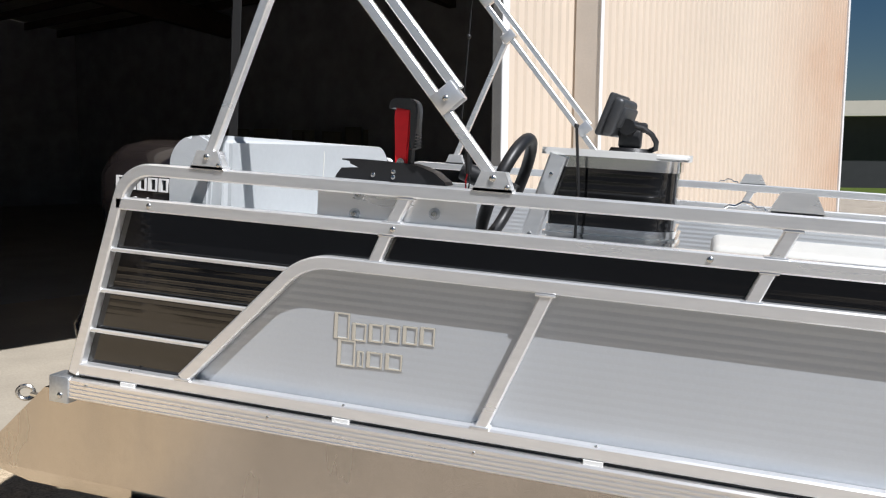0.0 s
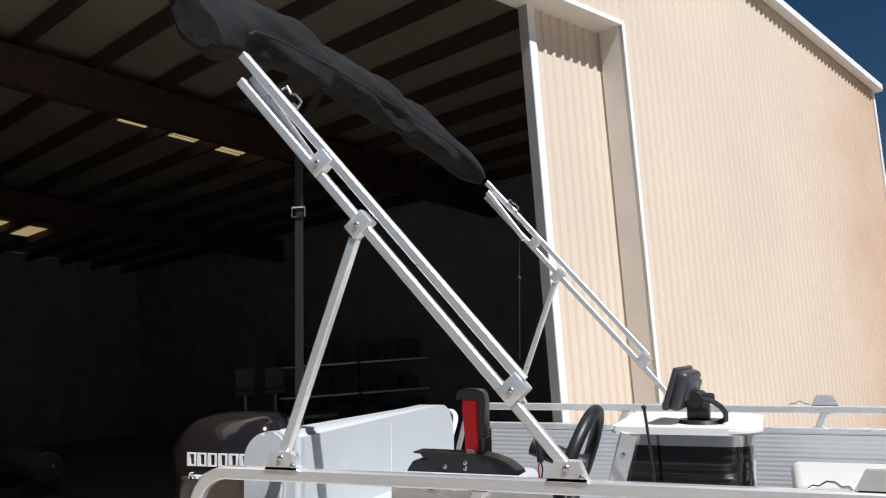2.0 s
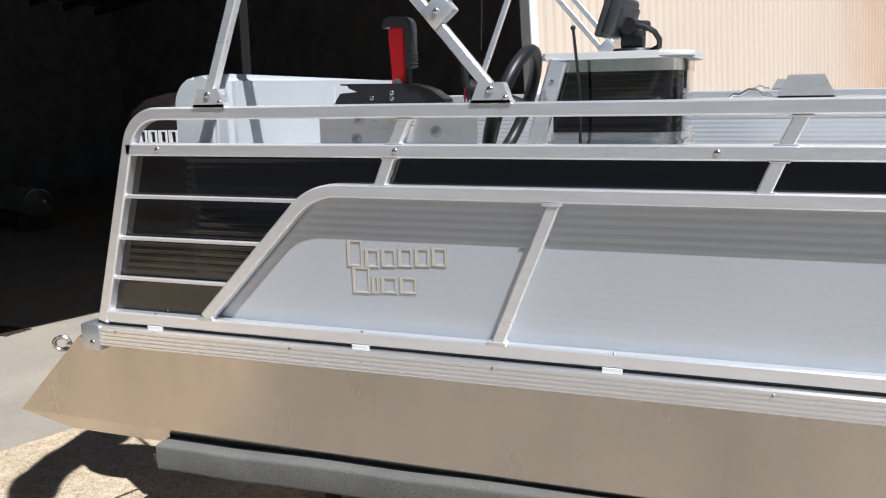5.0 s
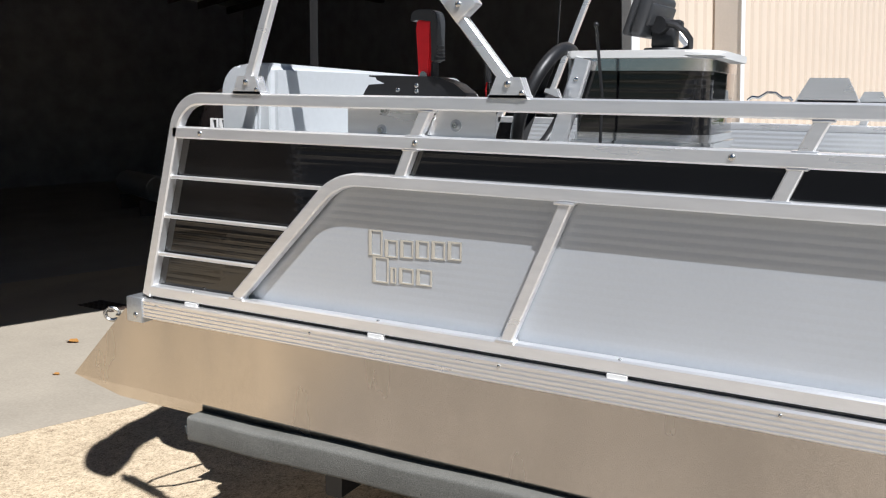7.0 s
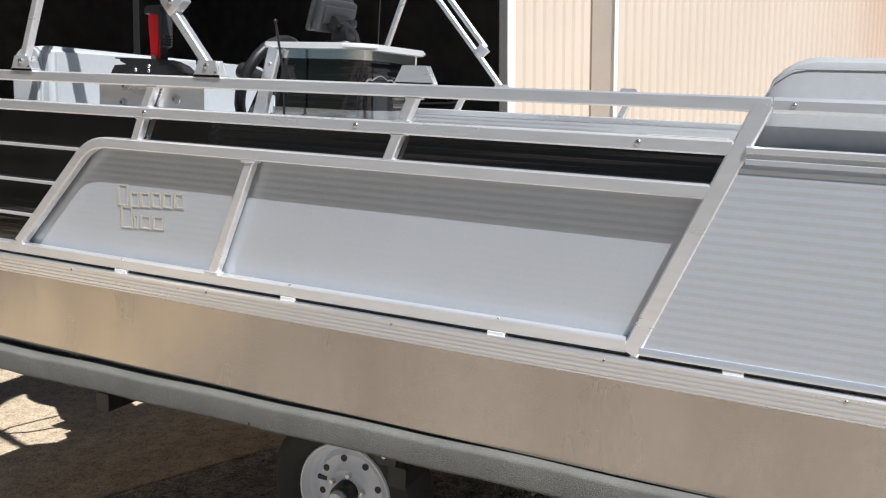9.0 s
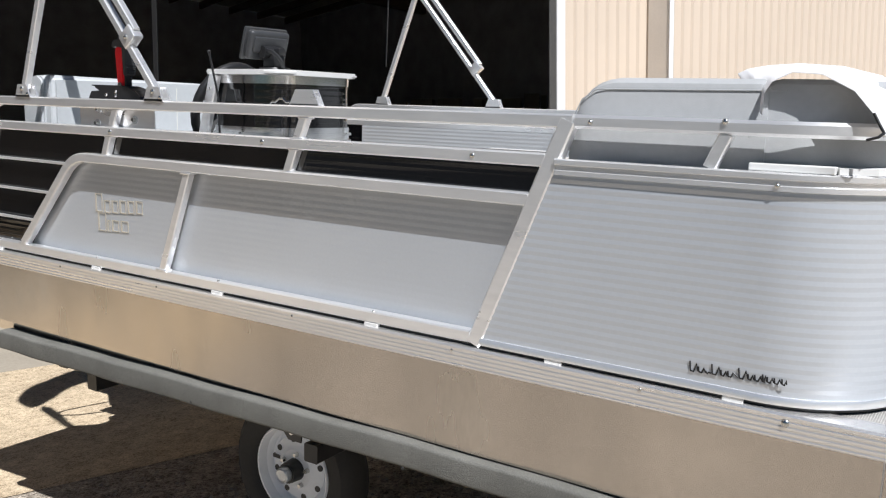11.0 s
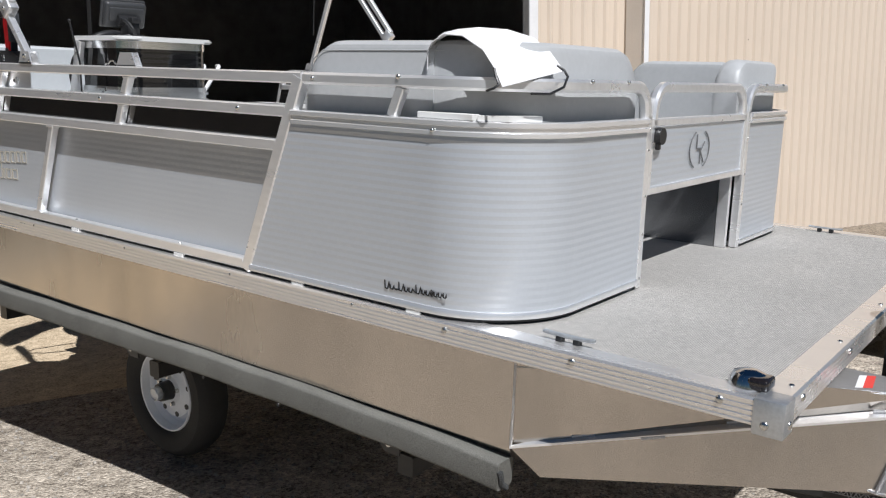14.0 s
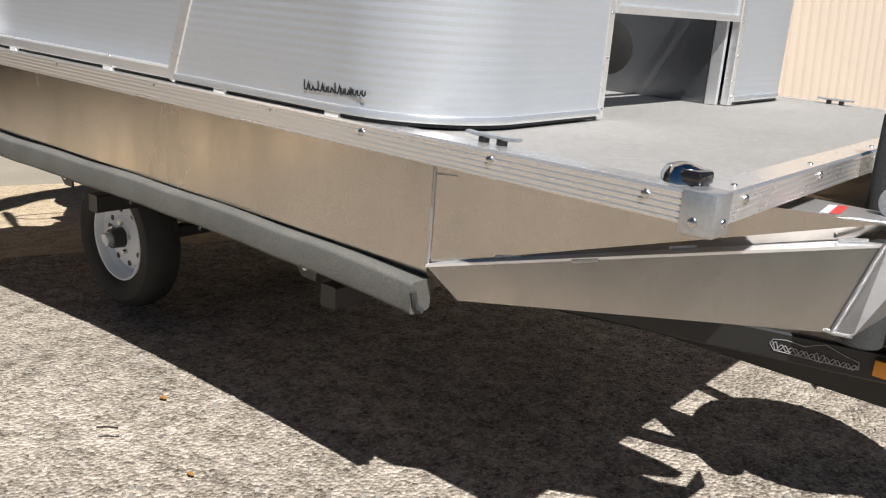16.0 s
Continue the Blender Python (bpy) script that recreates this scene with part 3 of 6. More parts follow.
# what stands in the dim hall: boat seats, wheeled stands, racks
PALE_SEAT = material("grey_seat_vinyl", (0.16, 0.16, 0.165), 0.5, 0.0, 0.05, 20)
STORE_GREY = material("stored_aluminium", (0.45, 0.46, 0.47), 0.4, 0.8, 0.1, 20)


def stored_seat(p, turn):
    m = Matrix.Translation(p) @ Matrix.Rotation(turn, 4, "Z")
    t = thing("helm_chair", "grey folding boat seat on a pedestal, stored in the hall", "seat", "stored boat seats", (0, 0, 0), m)
    bm = nb(); box(bm, -0.22, 0.22, -0.03, 0.05, 0.62, 1.12, 0.04, 3); part("backrest", bm, PALE_SEAT, t)
    bm = nb(); box(bm, -0.22, 0.22, -0.45, 0.03, 0.52, 0.64, 0.04, 3); part("cushion", bm, PALE_SEAT, t)
    bm = nb(); cyl(bm, (0, -0.2, 0.0), (0, -0.2, 0.53), 0.04); part("pedestal", bm, STORE_GREY, t)
    bm = nb(); cyl(bm, (0, -0.2, 0.0), (0, -0.2, 0.02), 0.18, seg=24); part("base_plate", bm, STORE_GREY, t)
    return t


def stored_float(p, turn, n):
    m = Matrix.Translation(p) @ Matrix.Rotation(turn, 4, "Z")
    t = thing("stored_pontoon", "bare aluminium pontoon with cone end on wooden blocks in the hall", "pontoon", "stored pontoons", (0, 0, 0), m)
    bm = nb(); cyl(bm, (0, 0, 0.55), (0, 3.5, 0.55), 0.26, seg=24); part("tube", bm, STORE_GREY, t)
    bm = nb(); cyl(bm, (0, 0.0, 0.55), (0, -0.45, 0.60), 0.26, 0.03, seg=24); part("nose_cone", bm, STORE_GREY, t)
    for y in (0.6, 2.8):
        bm = nb(); box(bm, -0.3, 0.3, y - 0.06, y + 0.06, 0.0, 0.31, 0.01); part("block", bm, DARK_STEEL, t, "dark timber block")
    return t


HALL_Z = FLOOR_Z + 0.009
for x, y in ((-9.72, 14.70), (-9.18, 15.06)):
    stored_seat(Vector((x, y, HALL_Z + 0.95)), radians(33))
hull = thing("stored_deck", "dim aluminium boat deck on two pontoons, stored in the hall", "boat", base=(0, 0, 0), space=Matrix.Translation((-9.5, 15.1, HALL_Z)) @ Matrix.Rotation(radians(33), 4, "Z"))
bm = nb(); box(bm, -1.4, 1.6, -0.75, 1.45, 0.86, 0.947, 0.01); part("deck", bm, STORE_GREY, hull)
for y in (-0.40, 1.10):
    bm = nb(); cyl(bm, (-1.3, y, 0.58), (1.4, y, 0.58), 0.28, seg=24); cyl(bm, (1.4, y, 0.58), (1.8, y, 0.64), 0.28, 0.04, seg=24); part("tube", bm, STORE_GREY, hull)
    for x in (-0.9, 1.0):
        bm = nb(); box(bm, x - 0.06, x + 0.06, y - 0.3, y + 0.3, 0.0, 0.32, 0.01); part("block", bm, DARK_STEEL, hull, "dark timber block")
for q, s in ((-9.2, -7.6), (-9.4, -7.0), (-10.4, -6.0), (-10.6, -5.4), (-12.0, -1.0)):
    stored_float(at_wall(s, q, 0.01), radians(58), 0)
rack = thing("storage_rack", "dim steel storage rack with stacked cartons in the hall", "rack", base=(0, 0, 0), space=Matrix.Translation((-8.4, 17.8, HALL_Z)) @ Matrix.Rotation(radians(26), 4, "Z"))
for x in (-2.0, 0.0, 2.0):
    for y in (-0.4, 0.4):
        bm = nb(); box(bm, x - 0.03, x + 0.03, y - 0.03, y + 0.03, 0.0, 2.4); part("upright", bm, DARK_STEEL, rack, "", False)
for z in (0.5, 1.25, 2.0):
    bm = nb(); box(bm, -2.05, 2.05, -0.42, 0.42, z, z + 0.04); part("shelf", bm, STORE_GREY, rack, "", False)
random.seed(4)
for z in (0.545, 1.295, 2.045):
    x = -1.9
    while x < 1.5:
        w, h = random.uniform(0.3, 0.6), random.uniform(0.25, 0.55)
        c = thing("carton", "dim pale storage carton on the rack", "box", "cartons on the rack", (0, 0, 0), rack.matrix_world @ Matrix.Translation((x + w / 2, 0, z)))
        bm = nb(); box(bm, -w / 2, w / 2, -0.3, 0.3, 0, h, 0.008); part("box_body", bm, CARTON, c)
        x += w + random.uniform(0.03, 0.4)

# loose stones on the yard, a twig and fallen leaves
random.seed(11)
verts, faces = [], []
PEB = [(-1, -1, -1), (1, -1, -1), (1, 1, -1), (-1, 1, -1), (-0.7, -0.7, 1), (0.7, -0.7, 1), (0.7, 0.7, 1), (-0.7, 0.7, 1)]
for i in range(5200):
    x, y = random.uniform(-0.6, 4.4), random.uniform(-1.7, 2.2)
    if (Vector((x, y)) - WALL_AT).dot(OUT) < 1.9:
        continue
    r = random.choice((0.003, 0.003, 0.004, 0.005, 0.007))
    a = random.uniform(0, 6.28)
    k = len(verts)
    for px_, py_, pz_ in PEB:
        u, v = px_ * r * random.uniform(0.7, 1.3), py_ * r * random.uniform(0.7, 1.3)
        verts.append((x + u * math.cos(a) - v * math.sin(a), y + u * math.sin(a) + v * math.cos(a), ground_z(x, y) + (pz_ + 0.6) * r * 0.6))
    faces += [tuple(k + j for j in f) for f in ((4, 5, 6, 7), (0, 1, 5, 4), (1, 2, 6, 5), (2, 3, 7, 6), (3, 0, 4, 7))]
me = bpy.data.meshes.new("loose_stones")
me.from_pydata(verts, [], faces)
PEBBLE = material("loose_pale_stone", (0.36, 0.33, 0.29), 0.85, 0.0, 0.45, 30, 0.3, 8)
me.materials.append(PEBBLE)
tagged(new("loose_stones", me), "loose pale gravel scattered over the asphalt", "gravel", kind="stuff")
TWIG = material("dark_twig", (0.035, 0.028, 0.022), 0.8, 0.0, 0.2, 60)
LEAF = material("dry_leaf", (0.42, 0.20, 0.05), 0.7, 0.0, 0.2, 60)
twig = thing("twig", "short dark twig lying on the asphalt", "twig", base=(2.08, -0.21, 0.0), space=Matrix())
bm = nb(); sweep(bm, [(2.06, -0.23, 0.006), (2.08, -0.21, 0.008), (2.105, -0.19, 0.005)], round_profile(0.003, 6)); part("stick", bm, TWIG, twig)
for x, y, sc in ((-4.3, 2.9, 0.06), (1.95, 0.05, 0.015), (2.4, -0.15, 0.012), (-3.6, 2.2, 0.03)):
    lf = thing("leaf", "dry curled orange-brown leaf on the ground", "leaf", "fallen leaves", (x, y, ground_z(x, y)), Matrix())
    bm = nb()
    z = ground_z(x, y) + 0.009
    slab(bm, [[(x - sc, y + 0.4 * sc * j, z + 0.25 * sc * abs(j)) for j in (-1, 0, 1)], [(x, y + 0.7 * sc * j, z + 0.02 * sc + 0.3 * sc * abs(j)) for j in (-1, 0, 1)], [(x + sc, y + 0.2 * sc * j, z + 0.15 * sc) for j in (-1, 0, 1)]], (0, 0, -0.0015))
    part("blade", bm, LEAF, lf)


# ---- the boat ----
boat = thing("pontoon_boat", "bare aluminium pontoon boat hull with grey woven deck on a trailer", "boat", base=(1.7, 1.05, -0.33))
DECK_AFT, DECK_FWD = -0.22, 3.70
bm = nb(); box(bm, DECK_AFT + 0.03, DECK_FWD - 0.03, 0.0, BEAM, -0.045, -0.004); part("deck", bm, PLYWOOD, boat, "brown plywood deck board", False)
bm = nb(); box(bm, DECK_AFT + 0.01, DECK_FWD - 0.03, -0.012, BEAM + 0.012, -0.004, -0.001); part("deck_covering", bm, WEAVE, boat, "grey woven vinyl flooring", False)


def trim_profile():
    """Outer edge extrusion: flat top lip and four soft grooves in the face (first axis outwards, second up)."""
    pts = [(-0.05, 0.003), (0.008, 0.003), (0.013, -0.002), (0.013, -0.006)]
    for i in range(4):
        z = -0.0078 - 0.0108 * i
        pts += [(0.013, z), (0.0122, z - 0.0018), (0.0120, z - 0.0032), (0.0122, z - 0.0046), (0.013, z - 0.0062)]
    pts += [(0.013, -0.050), (0.010, -0.053), (-0.010, -0.053), (-0.010, -0.010), (-0.05, -0.003)]
    return pts


for a, b, side, tag in (((DECK_AFT, 0, 0), (DECK_FWD, 0, 0), (0, -1, 0), 0), ((DECK_FWD, BEAM, 0), (DECK_AFT, BEAM, 0), (0, 1, 0), 0),
                        ((DECK_FWD, 0.0, 0), (DECK_FWD, BEAM, 0), (1, 0, 0), 1), ((DECK_AFT, BEAM, 0), (DECK_AFT, 0.0, 0), (-1, 0, 0), 1)):
    bm = nb()
    prof = trim_profile()
    d = Vector(b) - Vector(a)
    up = d.normalized().cross(Vector(side))
    if up.z < 0:
        prof = [(x, -y) for x, y in prof]
    sweep(bm, [a, b], prof, side=side)
    part("edge_trim", bm, TRIM, boat, "grooved aluminium edge trim", False)
for cx, cy in ((DECK_FWD, 0.0), (DECK_FWD, BEAM), (DECK_AFT, 0.0), (DECK_AFT, BEAM)):
    sx, sy = (1 if cx > 1 else -1), (-1 if cy < 1 else 1)
    bm = nb()
    x0, x1 = sorted((cx - sx * 0.045, cx + sx * 0.017))
    y0, y1 = sorted((cy - sy * 0.045, cy + sy * 0.017))
    box(bm, x0, x1, y0, y1, -0.068, 0.006, 0.004)
    cap = part("corner_cap", bm, GALV, boat, "cast grey corner cap")
    bm = nb(); ball(bm, (cx - sx * 0.02, cy + sy * 0.017, -0.046), 0.009, 1, 0.5, 1); part("bolt", bm, STEEL, cap)
    bm = nb(); ball(bm, (cx + sx * 0.017, cy - sy * 0.02, -0.046), 0.009, 0.5, 1, 1); part("bolt", bm, STEEL, cap)
for x in (-0.12, 0.42, 0.95, 1.55, 2.1, 2.6, 2.909, 3.26, 3.59):
    bm = nb(); ball(bm, (x, -0.014, -0.016 if x > 2.7 else -0.010), 0.0085 if x > 2.7 else 0.004, 1, 0.6, 1, 10); part("bolt", bm, STEEL, boat)
for i in range(10):
    bm = nb(); ball(bm, (0.05 + 0.335 * i, 0.018, -0.056), 0.0045, 1, 0.8, 1, 8); part("screw", bm, BLACK_STEEL, boat, "dark screw end under the trim")
for y in (0.11, 0.5, 0.95, 1.4, 1.9):
    bm = nb(); ball(bm, (DECK_FWD + 0.014, y, -0.016), 0.0085, 0.6, 1, 1, 10); part("bolt", bm, STEEL, boat)
    bm = nb(); ball(bm, (DECK_FWD - 0.01, y, 0.004), 0.006, 1, 1, 0.5, 10); part("bolt", bm, STEEL, boat)


def pontoon(near):
    """A flat-sided welded float: straight body, raked stern, tapered nose with a lip."""
    bm = nb()
    y0, y1 = 0.022, 0.62
    top, low = -0.045, -0.290
    # body, with the stern raked aft to a point low down
    side_pts = [(-0.285, y0, top), (3.09, y0, top), (3.09, y0, low), (-0.53, y0, low)]
    prism(bm, side_pts, (0, 0, 0), (0, y1 - y0, 0))
    # bottom, drawn in and shallow
    lo = [bm.verts.new(p) for p in ((-0.53, y0 + 0.001, low), (3.09, y0 + 0.001, low), (3.09, y1, low), (-0.53, y1, low))]
    hi = [bm.verts.new(p) for p in ((-0.385, y0 + 0.050, -0.352), (3.06, y0 + 0.050, -0.352), (3.06, y1 - 0.05, -0.352), (-0.385, y1 - 0.05, -0.352))]
    bm.faces.new(hi)
    for i in range(4):
        bm.faces.new((lo[i], lo[(i + 1) % 4], hi[(i + 1) % 4], hi[i]))
    return part("pontoon", flip(bm, near), HULL, boat, "mill-finish aluminium float", False)


for near in (True, False):
    body = pontoon(near)
    # nose: recessed upper side plate, shelf-like lip and lower plate running in to the stem
    fold_top, fold = Vector((3.09, 0.030, -0.053)), Vector((3.09, 0.024, -0.276))
    stem_top, stem_low = Vector((3.876, 0.455, -0.115)), Vector((3.828, 0.40, -0.299))
    tip = Vector((3.874, 0.464, -0.076))
    n = 12

    def lip_at(f, inner):
        """A place along the lip, on its outer or its inner edge."""
        w = 0.062 * min(1.0, f * 5) * min(1.0, (1 - f) * 7) if inner else 0.0
        return fold.lerp(stem_top, f) + Vector((-0.35 * w, w, 0.10 * w)) + Vector((0, -0.006, 0)) * (0 if inner else 1)

    bm = nb()
    rows = [[fold.lerp(stem_top, k) + Vector((-0.010, 0.036, 0.002)) * (k if k else 0.3) for k in (0, 1)], [fold_top.lerp(tip, k) for k in (0, 1)]]
    grid_sheet(bm, rows)
    part("nose", flip(bm, near), HULL, boat, "tapered aluminium nose", False)
    bm = nb()
    rows = [[lip_at(k / n, False) for k in range(n + 1)], [lip_at(k / n, False).lerp(lip_at(k / n, True), 0.5) + Vector((0, 0, 0.0015)) for k in range(n + 1)], [lip_at(k / n, True) for k in range(n + 1)]]
    slab(bm, rows, (0, 0, -0.006))
    part("lip", flip(bm, near), ALU, boat, "ribbed aluminium lip")
    for f in (0.16, 0.55, 0.90):
        bm = nb(); sweep(bm, [lip_at(f + 0.012 * k, False).lerp(lip_at(f + 0.012 * k, True), 0.25 + 0.25 * f) + Vector((0, 0, 0.005)) for k in range(6)], round_profile(0.005, 7)); part("weld", flip(bm, near), WELD, boat, "short weld bead")
    bm = nb(); sweep(bm, [lip_at(0.34 + 0.012 * k, False) + Vector((0, 0.003, -0.006)) for k in range(6)], round_profile(0.005, 7)); part("weld", flip(bm, near), WELD, boat, "short weld bead")
    bm = nb()
    keel = Vector((3.16, 0.05, -0.345))
    rows = [[lip_at(k / n, False) + Vector((0, 0.004, -0.004)) for k in range(n + 1)], [keel.lerp(stem_low, k / n) for k in range(n + 1)], [Vector((keel.lerp(stem_low, k / n).x, 0.50, -0.35)) for k in range(n + 1)]]
    grid_sheet(bm, rows)
    part("nose_bottom", flip(bm, near), HULL, boat, "lower nose plate", True, 0.3)
    # front plate across the stem
    bm = nb()
    a = [stem_low, stem_low + Vector((0.035, -0.010, 0.008)), stem_top + Vector((0.055, 0.035, -0.02)), stem_top]
    prism(bm, a, (0, 0, 0), (0, 0.006, 0))
    b = [a[1], Vector((3.87, 0.60, -0.30)), Vector((3.935, 0.60, -0.10)), a[2]]
    prism(bm, b, (0, 0, 0), (-0.006, 0, 0))
    part("stem_plate", flip(bm, near), HULL_TOP, boat, "raked front plate of the float", False)
    bm = nb(); sweep(bm, [fold_top + Vector((0, -0.001, 0)), fold + Vector((0, 0.0, 0))], round_profile(0.004, 8)); part("weld", flip(bm, near), WELD, boat, "weld bead")


def cleat(x, y):
    bm = nb()
    sweep(bm, [(x - 0.065, y, 0.019), (x - 0.04, y, 0.017), (x + 0.04, y, 0.017), (x + 0.065, y, 0.019)], square_profile(0.016, 0.007, 0.002), side=(0, 1, 0))
    c = part("cleat", bm, GALV, boat, "folding dock cleat")
    for a in (-0.0225, 0.0225):
        bm = nb(); box(bm, x + a - 0.008, x + a + 0.008, y - 0.01, y + 0.01, -0.001, 0.015, 0.003); part("cleat_foot", bm, BLACK_PLASTIC, c, "black cleat foot")


cleat(3.215, 0.052)
cleat(3.26, BEAM - 0.052)
bm = nb()
prof = [(0.0, 0.0), (0.045, 0.0), (0.043, 0.018), (0.034, 0.033), (0.015, 0.04), (0.0, 0.041)]
rings = []
for r, z in prof[1:]:
    rings.append([(3.622 + 0.92 * r * math.cos(a), 0.055 + 0.80 * r * math.sin(a), 0.9 * z) for a in [2 * math.pi * i / 24 for i in range(25)]])
grid_sheet(bm, rings)
bmesh.ops.remove_doubles(bm, verts=bm.verts, dist=0.0005)
lamp = part("navigation_light", bm, CHROME, boat, "chrome bow navigation light")
bm = nb(); box(bm, 3.626, 3.669, 0.022, 0.076, 0.003, 0.029, 0.008, 3); part("lens", bm, BLACK_GLOSS, lamp, "dark lens")


def lathe(bm, prof, c, n=40):
    """Turns a profile of (out along -y, radius) about an axis along y through c."""
    rows = []
    for o, r in prof:
        rows.append([(c[0] + r * math.cos(2 * math.pi * i / n), c[1] - o, c[2] + r * math.sin(2 * math.pi * i / n)) for i in range(n + 1)])
    grid_sheet(bm, rows)
    bmesh.ops.remove_doubles(bm, verts=bm.verts, dist=0.0004)
    return bm


# ---- fences ----
SLOPE = 0.408


def slant_x(z):
    return 2.154 + SLOPE * (z - 0.014)


DIAG = [(0.163, 0.0475), (0.432, 0.345)]
RAIL2_Z = 0.388


def diag_path():
    a = Vector((DIAG[0][0], 0.016, DIAG[0][1]))
    c = Vector((0.492, 0.016, RAIL2_Z))
    e = Vector((2.30, 0.016, RAIL2_Z))
    return [a] + arc(a, c, e, 0.16, 10) + [e]


def diag_x(z):
    pts = diag_path()
    for p, q in zip(pts, pts[1:]):
        if p.z <= z <= q.z:
            f = (z - p.z) / max(1e-6, q.z - p.z)
            return p.x + f * (q.x - p.x)
    return pts[0].x if z < pts[0].z else pts[-2].x


def fluted(bm, left, right, z0, z1, y, n=16, pitch=0.0195, depth=0.0005, cols=2):
    """A sheet with fine horizontal flutes, between two slanted edges."""
    rows = []
    z = z0
    k = 0
    while z < z1 + 1e-6:
        l, r = left(z), right(z)
        rows.append([(l + (r - l) * i / cols, y + (depth if k % 2 else 0), z) for i in range(cols + 1)])
        z += pitch / 2
        k += 1
    slab(bm, rows, (0, 0.003, 0))
    return bm


def side_fence(near):
    fence = thing("side_fence", "aluminium tube side fence with silver lower panel and black upper panel", "fence", "side fences",
                  (1.0, 0.016 if near else BEAM - 0.016, 0.0))

    def tube(name, pts, prof=TUBE, mat=ALU, label=""):
        bm = nb()
        sweep(bm, pts, prof, side=(0, 1, 0))
        return part(name, flip(bm, near), mat, fence, label)

    Y = 0.016
    post = [(-0.174, Y, 0.014), (-0.034, Y, 0.52)]
    top_end = 2.395
    tube("top_rail", [post[0]] + arc(post[0], (-0.019, Y, 0.574), (top_end, Y, 0.574), 0.10, 10) + [(top_end, Y, 0.574)], label="bent aluminium top rail and end post")
    tube("bottom_rail", [(-0.155, Y, 0.028), (slant_x(0.028) - 0.018, Y, 0.028)])
    # black strip added to give the gap under the rail its shade
    bm = nb(); box(bm, -0.158, slant_x(0.007), 0.010, 0.022, 0.0005, 0.0115); part("gap_strip", flip(bm, near), BLACK_PLASTIC, fence, "black strip added for the gap's shade under the rail", False)
    tube("mid_rail", [(-0.044, Y, 0.483), (slant_x(0.483) - 0.016, Y, 0.483)])
    tube("panel_rail", diag_path()[:-1] + [(slant_x(RAIL2_Z) - 0.016, Y, RAIL2_Z)])
    tube("slanted_post", [(slant_x(0.012), Y, 0.012), (slant_x(0.576), Y, 0.576)], square_profile(0.034, 0.040, 0.004))
    tube("post", [(0.955, Y, 0.040), (1.089, Y, 0.375)], square_profile(0.026, 0.028, 0.003))
    for x0, z0, x1, z1 in ((0.672, 0.401, 0.700, 0.470), (0.712, 0.497, 0.742, 0.560), (1.512, 0.401, 1.540, 0.470), (1.550, 0.497, 1.578, 0.560)):
        tube("post", [(x0, Y, z0), (x1, Y, z1)], square_profile(0.026, 0.028, 0.003))
        bm = nb(); box(bm, x0 - 0.024, x0 + 0.024, 0.002, 0.03, z0 - 0.003, z0 + 0.004, 0.002); part("foot_plate", flip(bm, near), ALU, fence)
        bm = nb(); box(bm, x1 - 0.020, x1 + 0.020, 0.002, 0.03, z1 - 0.007, z1 - 0.001, 0.002); part("head_plate", flip(bm, near), ALU, fence)
    for x, z in ((0.955, 0.045), (1.084, 0.369), (0.163, 0.046)):
        bm = nb(); box(bm, x - 0.023, x + 0.023, -0.001, 0.03, z - 0.004, z + 0.003, 0.002); part("foot_plate", flip(bm, near), ALU, fence)
    for z in (0.360, 0.248, 0.138):
        xa = -0.174 + (z - 0.014) * 0.277
        tube("slat", [(xa + 0.012, 0.012, z), (diag_x(z) - 0.008, 0.012, z)], square_profile(0.012, 0.010, 0.002))
    # sheets
    bm = nb()
    fluted(bm, lambda z: -0.170 + (z - 0.014) * 0.277, lambda z: diag_x(min(z, RAIL2_Z)) + 0.02 if z < RAIL2_Z else slant_x(z), 0.04, 0.472, 0.0285, depth=0.0002)
    part("black_panel", flip(bm, near), BLACK_PANEL, fence, "glossy black fluted panel", False)
    bm = nb()
    fluted(bm, lambda z: diag_x(z), lambda z: slant_x(z), 0.040, 0.385, 0.041, depth=0.00025)
    part("silver_panel", flip(bm, near), PANEL, fence, "satin silver fluted panel", False)
    bm = nb()
    prism(bm, [(0.10, 0.0440, 0.03), (slant_x(0.03), 0.0440, 0.03), (slant_x(0.47), 0.0440, 0.47), (0.10, 0.0440, 0.47)], (0, 0.001, 0), (0, 0.006, 0))
    part("inner_panel", flip(bm, near), PANEL_IN, fence, "silver inner sheet", False)
    for x in (0.0, 0.6096, 1.2192, 1.8288):
        bm = nb(); box(bm, x - 0.022, x + 0.022, -0.002, 0.03, 0.001, 0.0125, 0.001); part("spacer", flip(bm, near), WHITE_PLASTIC, fence, "white plastic spacer", False)
        bm = nb(); ball(bm, (x + 0.004, 0.006, 0.0445), 0.0045, 1, 1, 0.7, 8); part("rivet", flip(bm, near), STEEL, fence)
    for x in (0.055, 0.717, 1.422, 2.134):
        bm = nb()
        ball(bm, (x, 0.0, 0.483), 0.0075, 1, 0.6, 1, 12)
        part("bolt", flip(bm, near), STEEL, fence)
    # bracket on the top rail
    bm = nb()
    outline = [(1.525, 0.004, 0.590), (1.635, 0.004, 0.590), (1.612, 0.004, 0.634), (1.548, 0.004, 0.634)]
    prism(bm, outline, (0, 0, 0), (0, 0.004, 0))
    outline = [(p[0], 0.028, p[2]) for p in outline]
    prism(bm, outline, (0, 0, 0), (0, -0.004, 0))
    box(bm, 1.53, 1.63, 0.004, 0.028, 0.5905, 0.594)
    part("bracket", flip(bm, near), ALU, fence, "folded aluminium bracket", False)
    bm = nb()
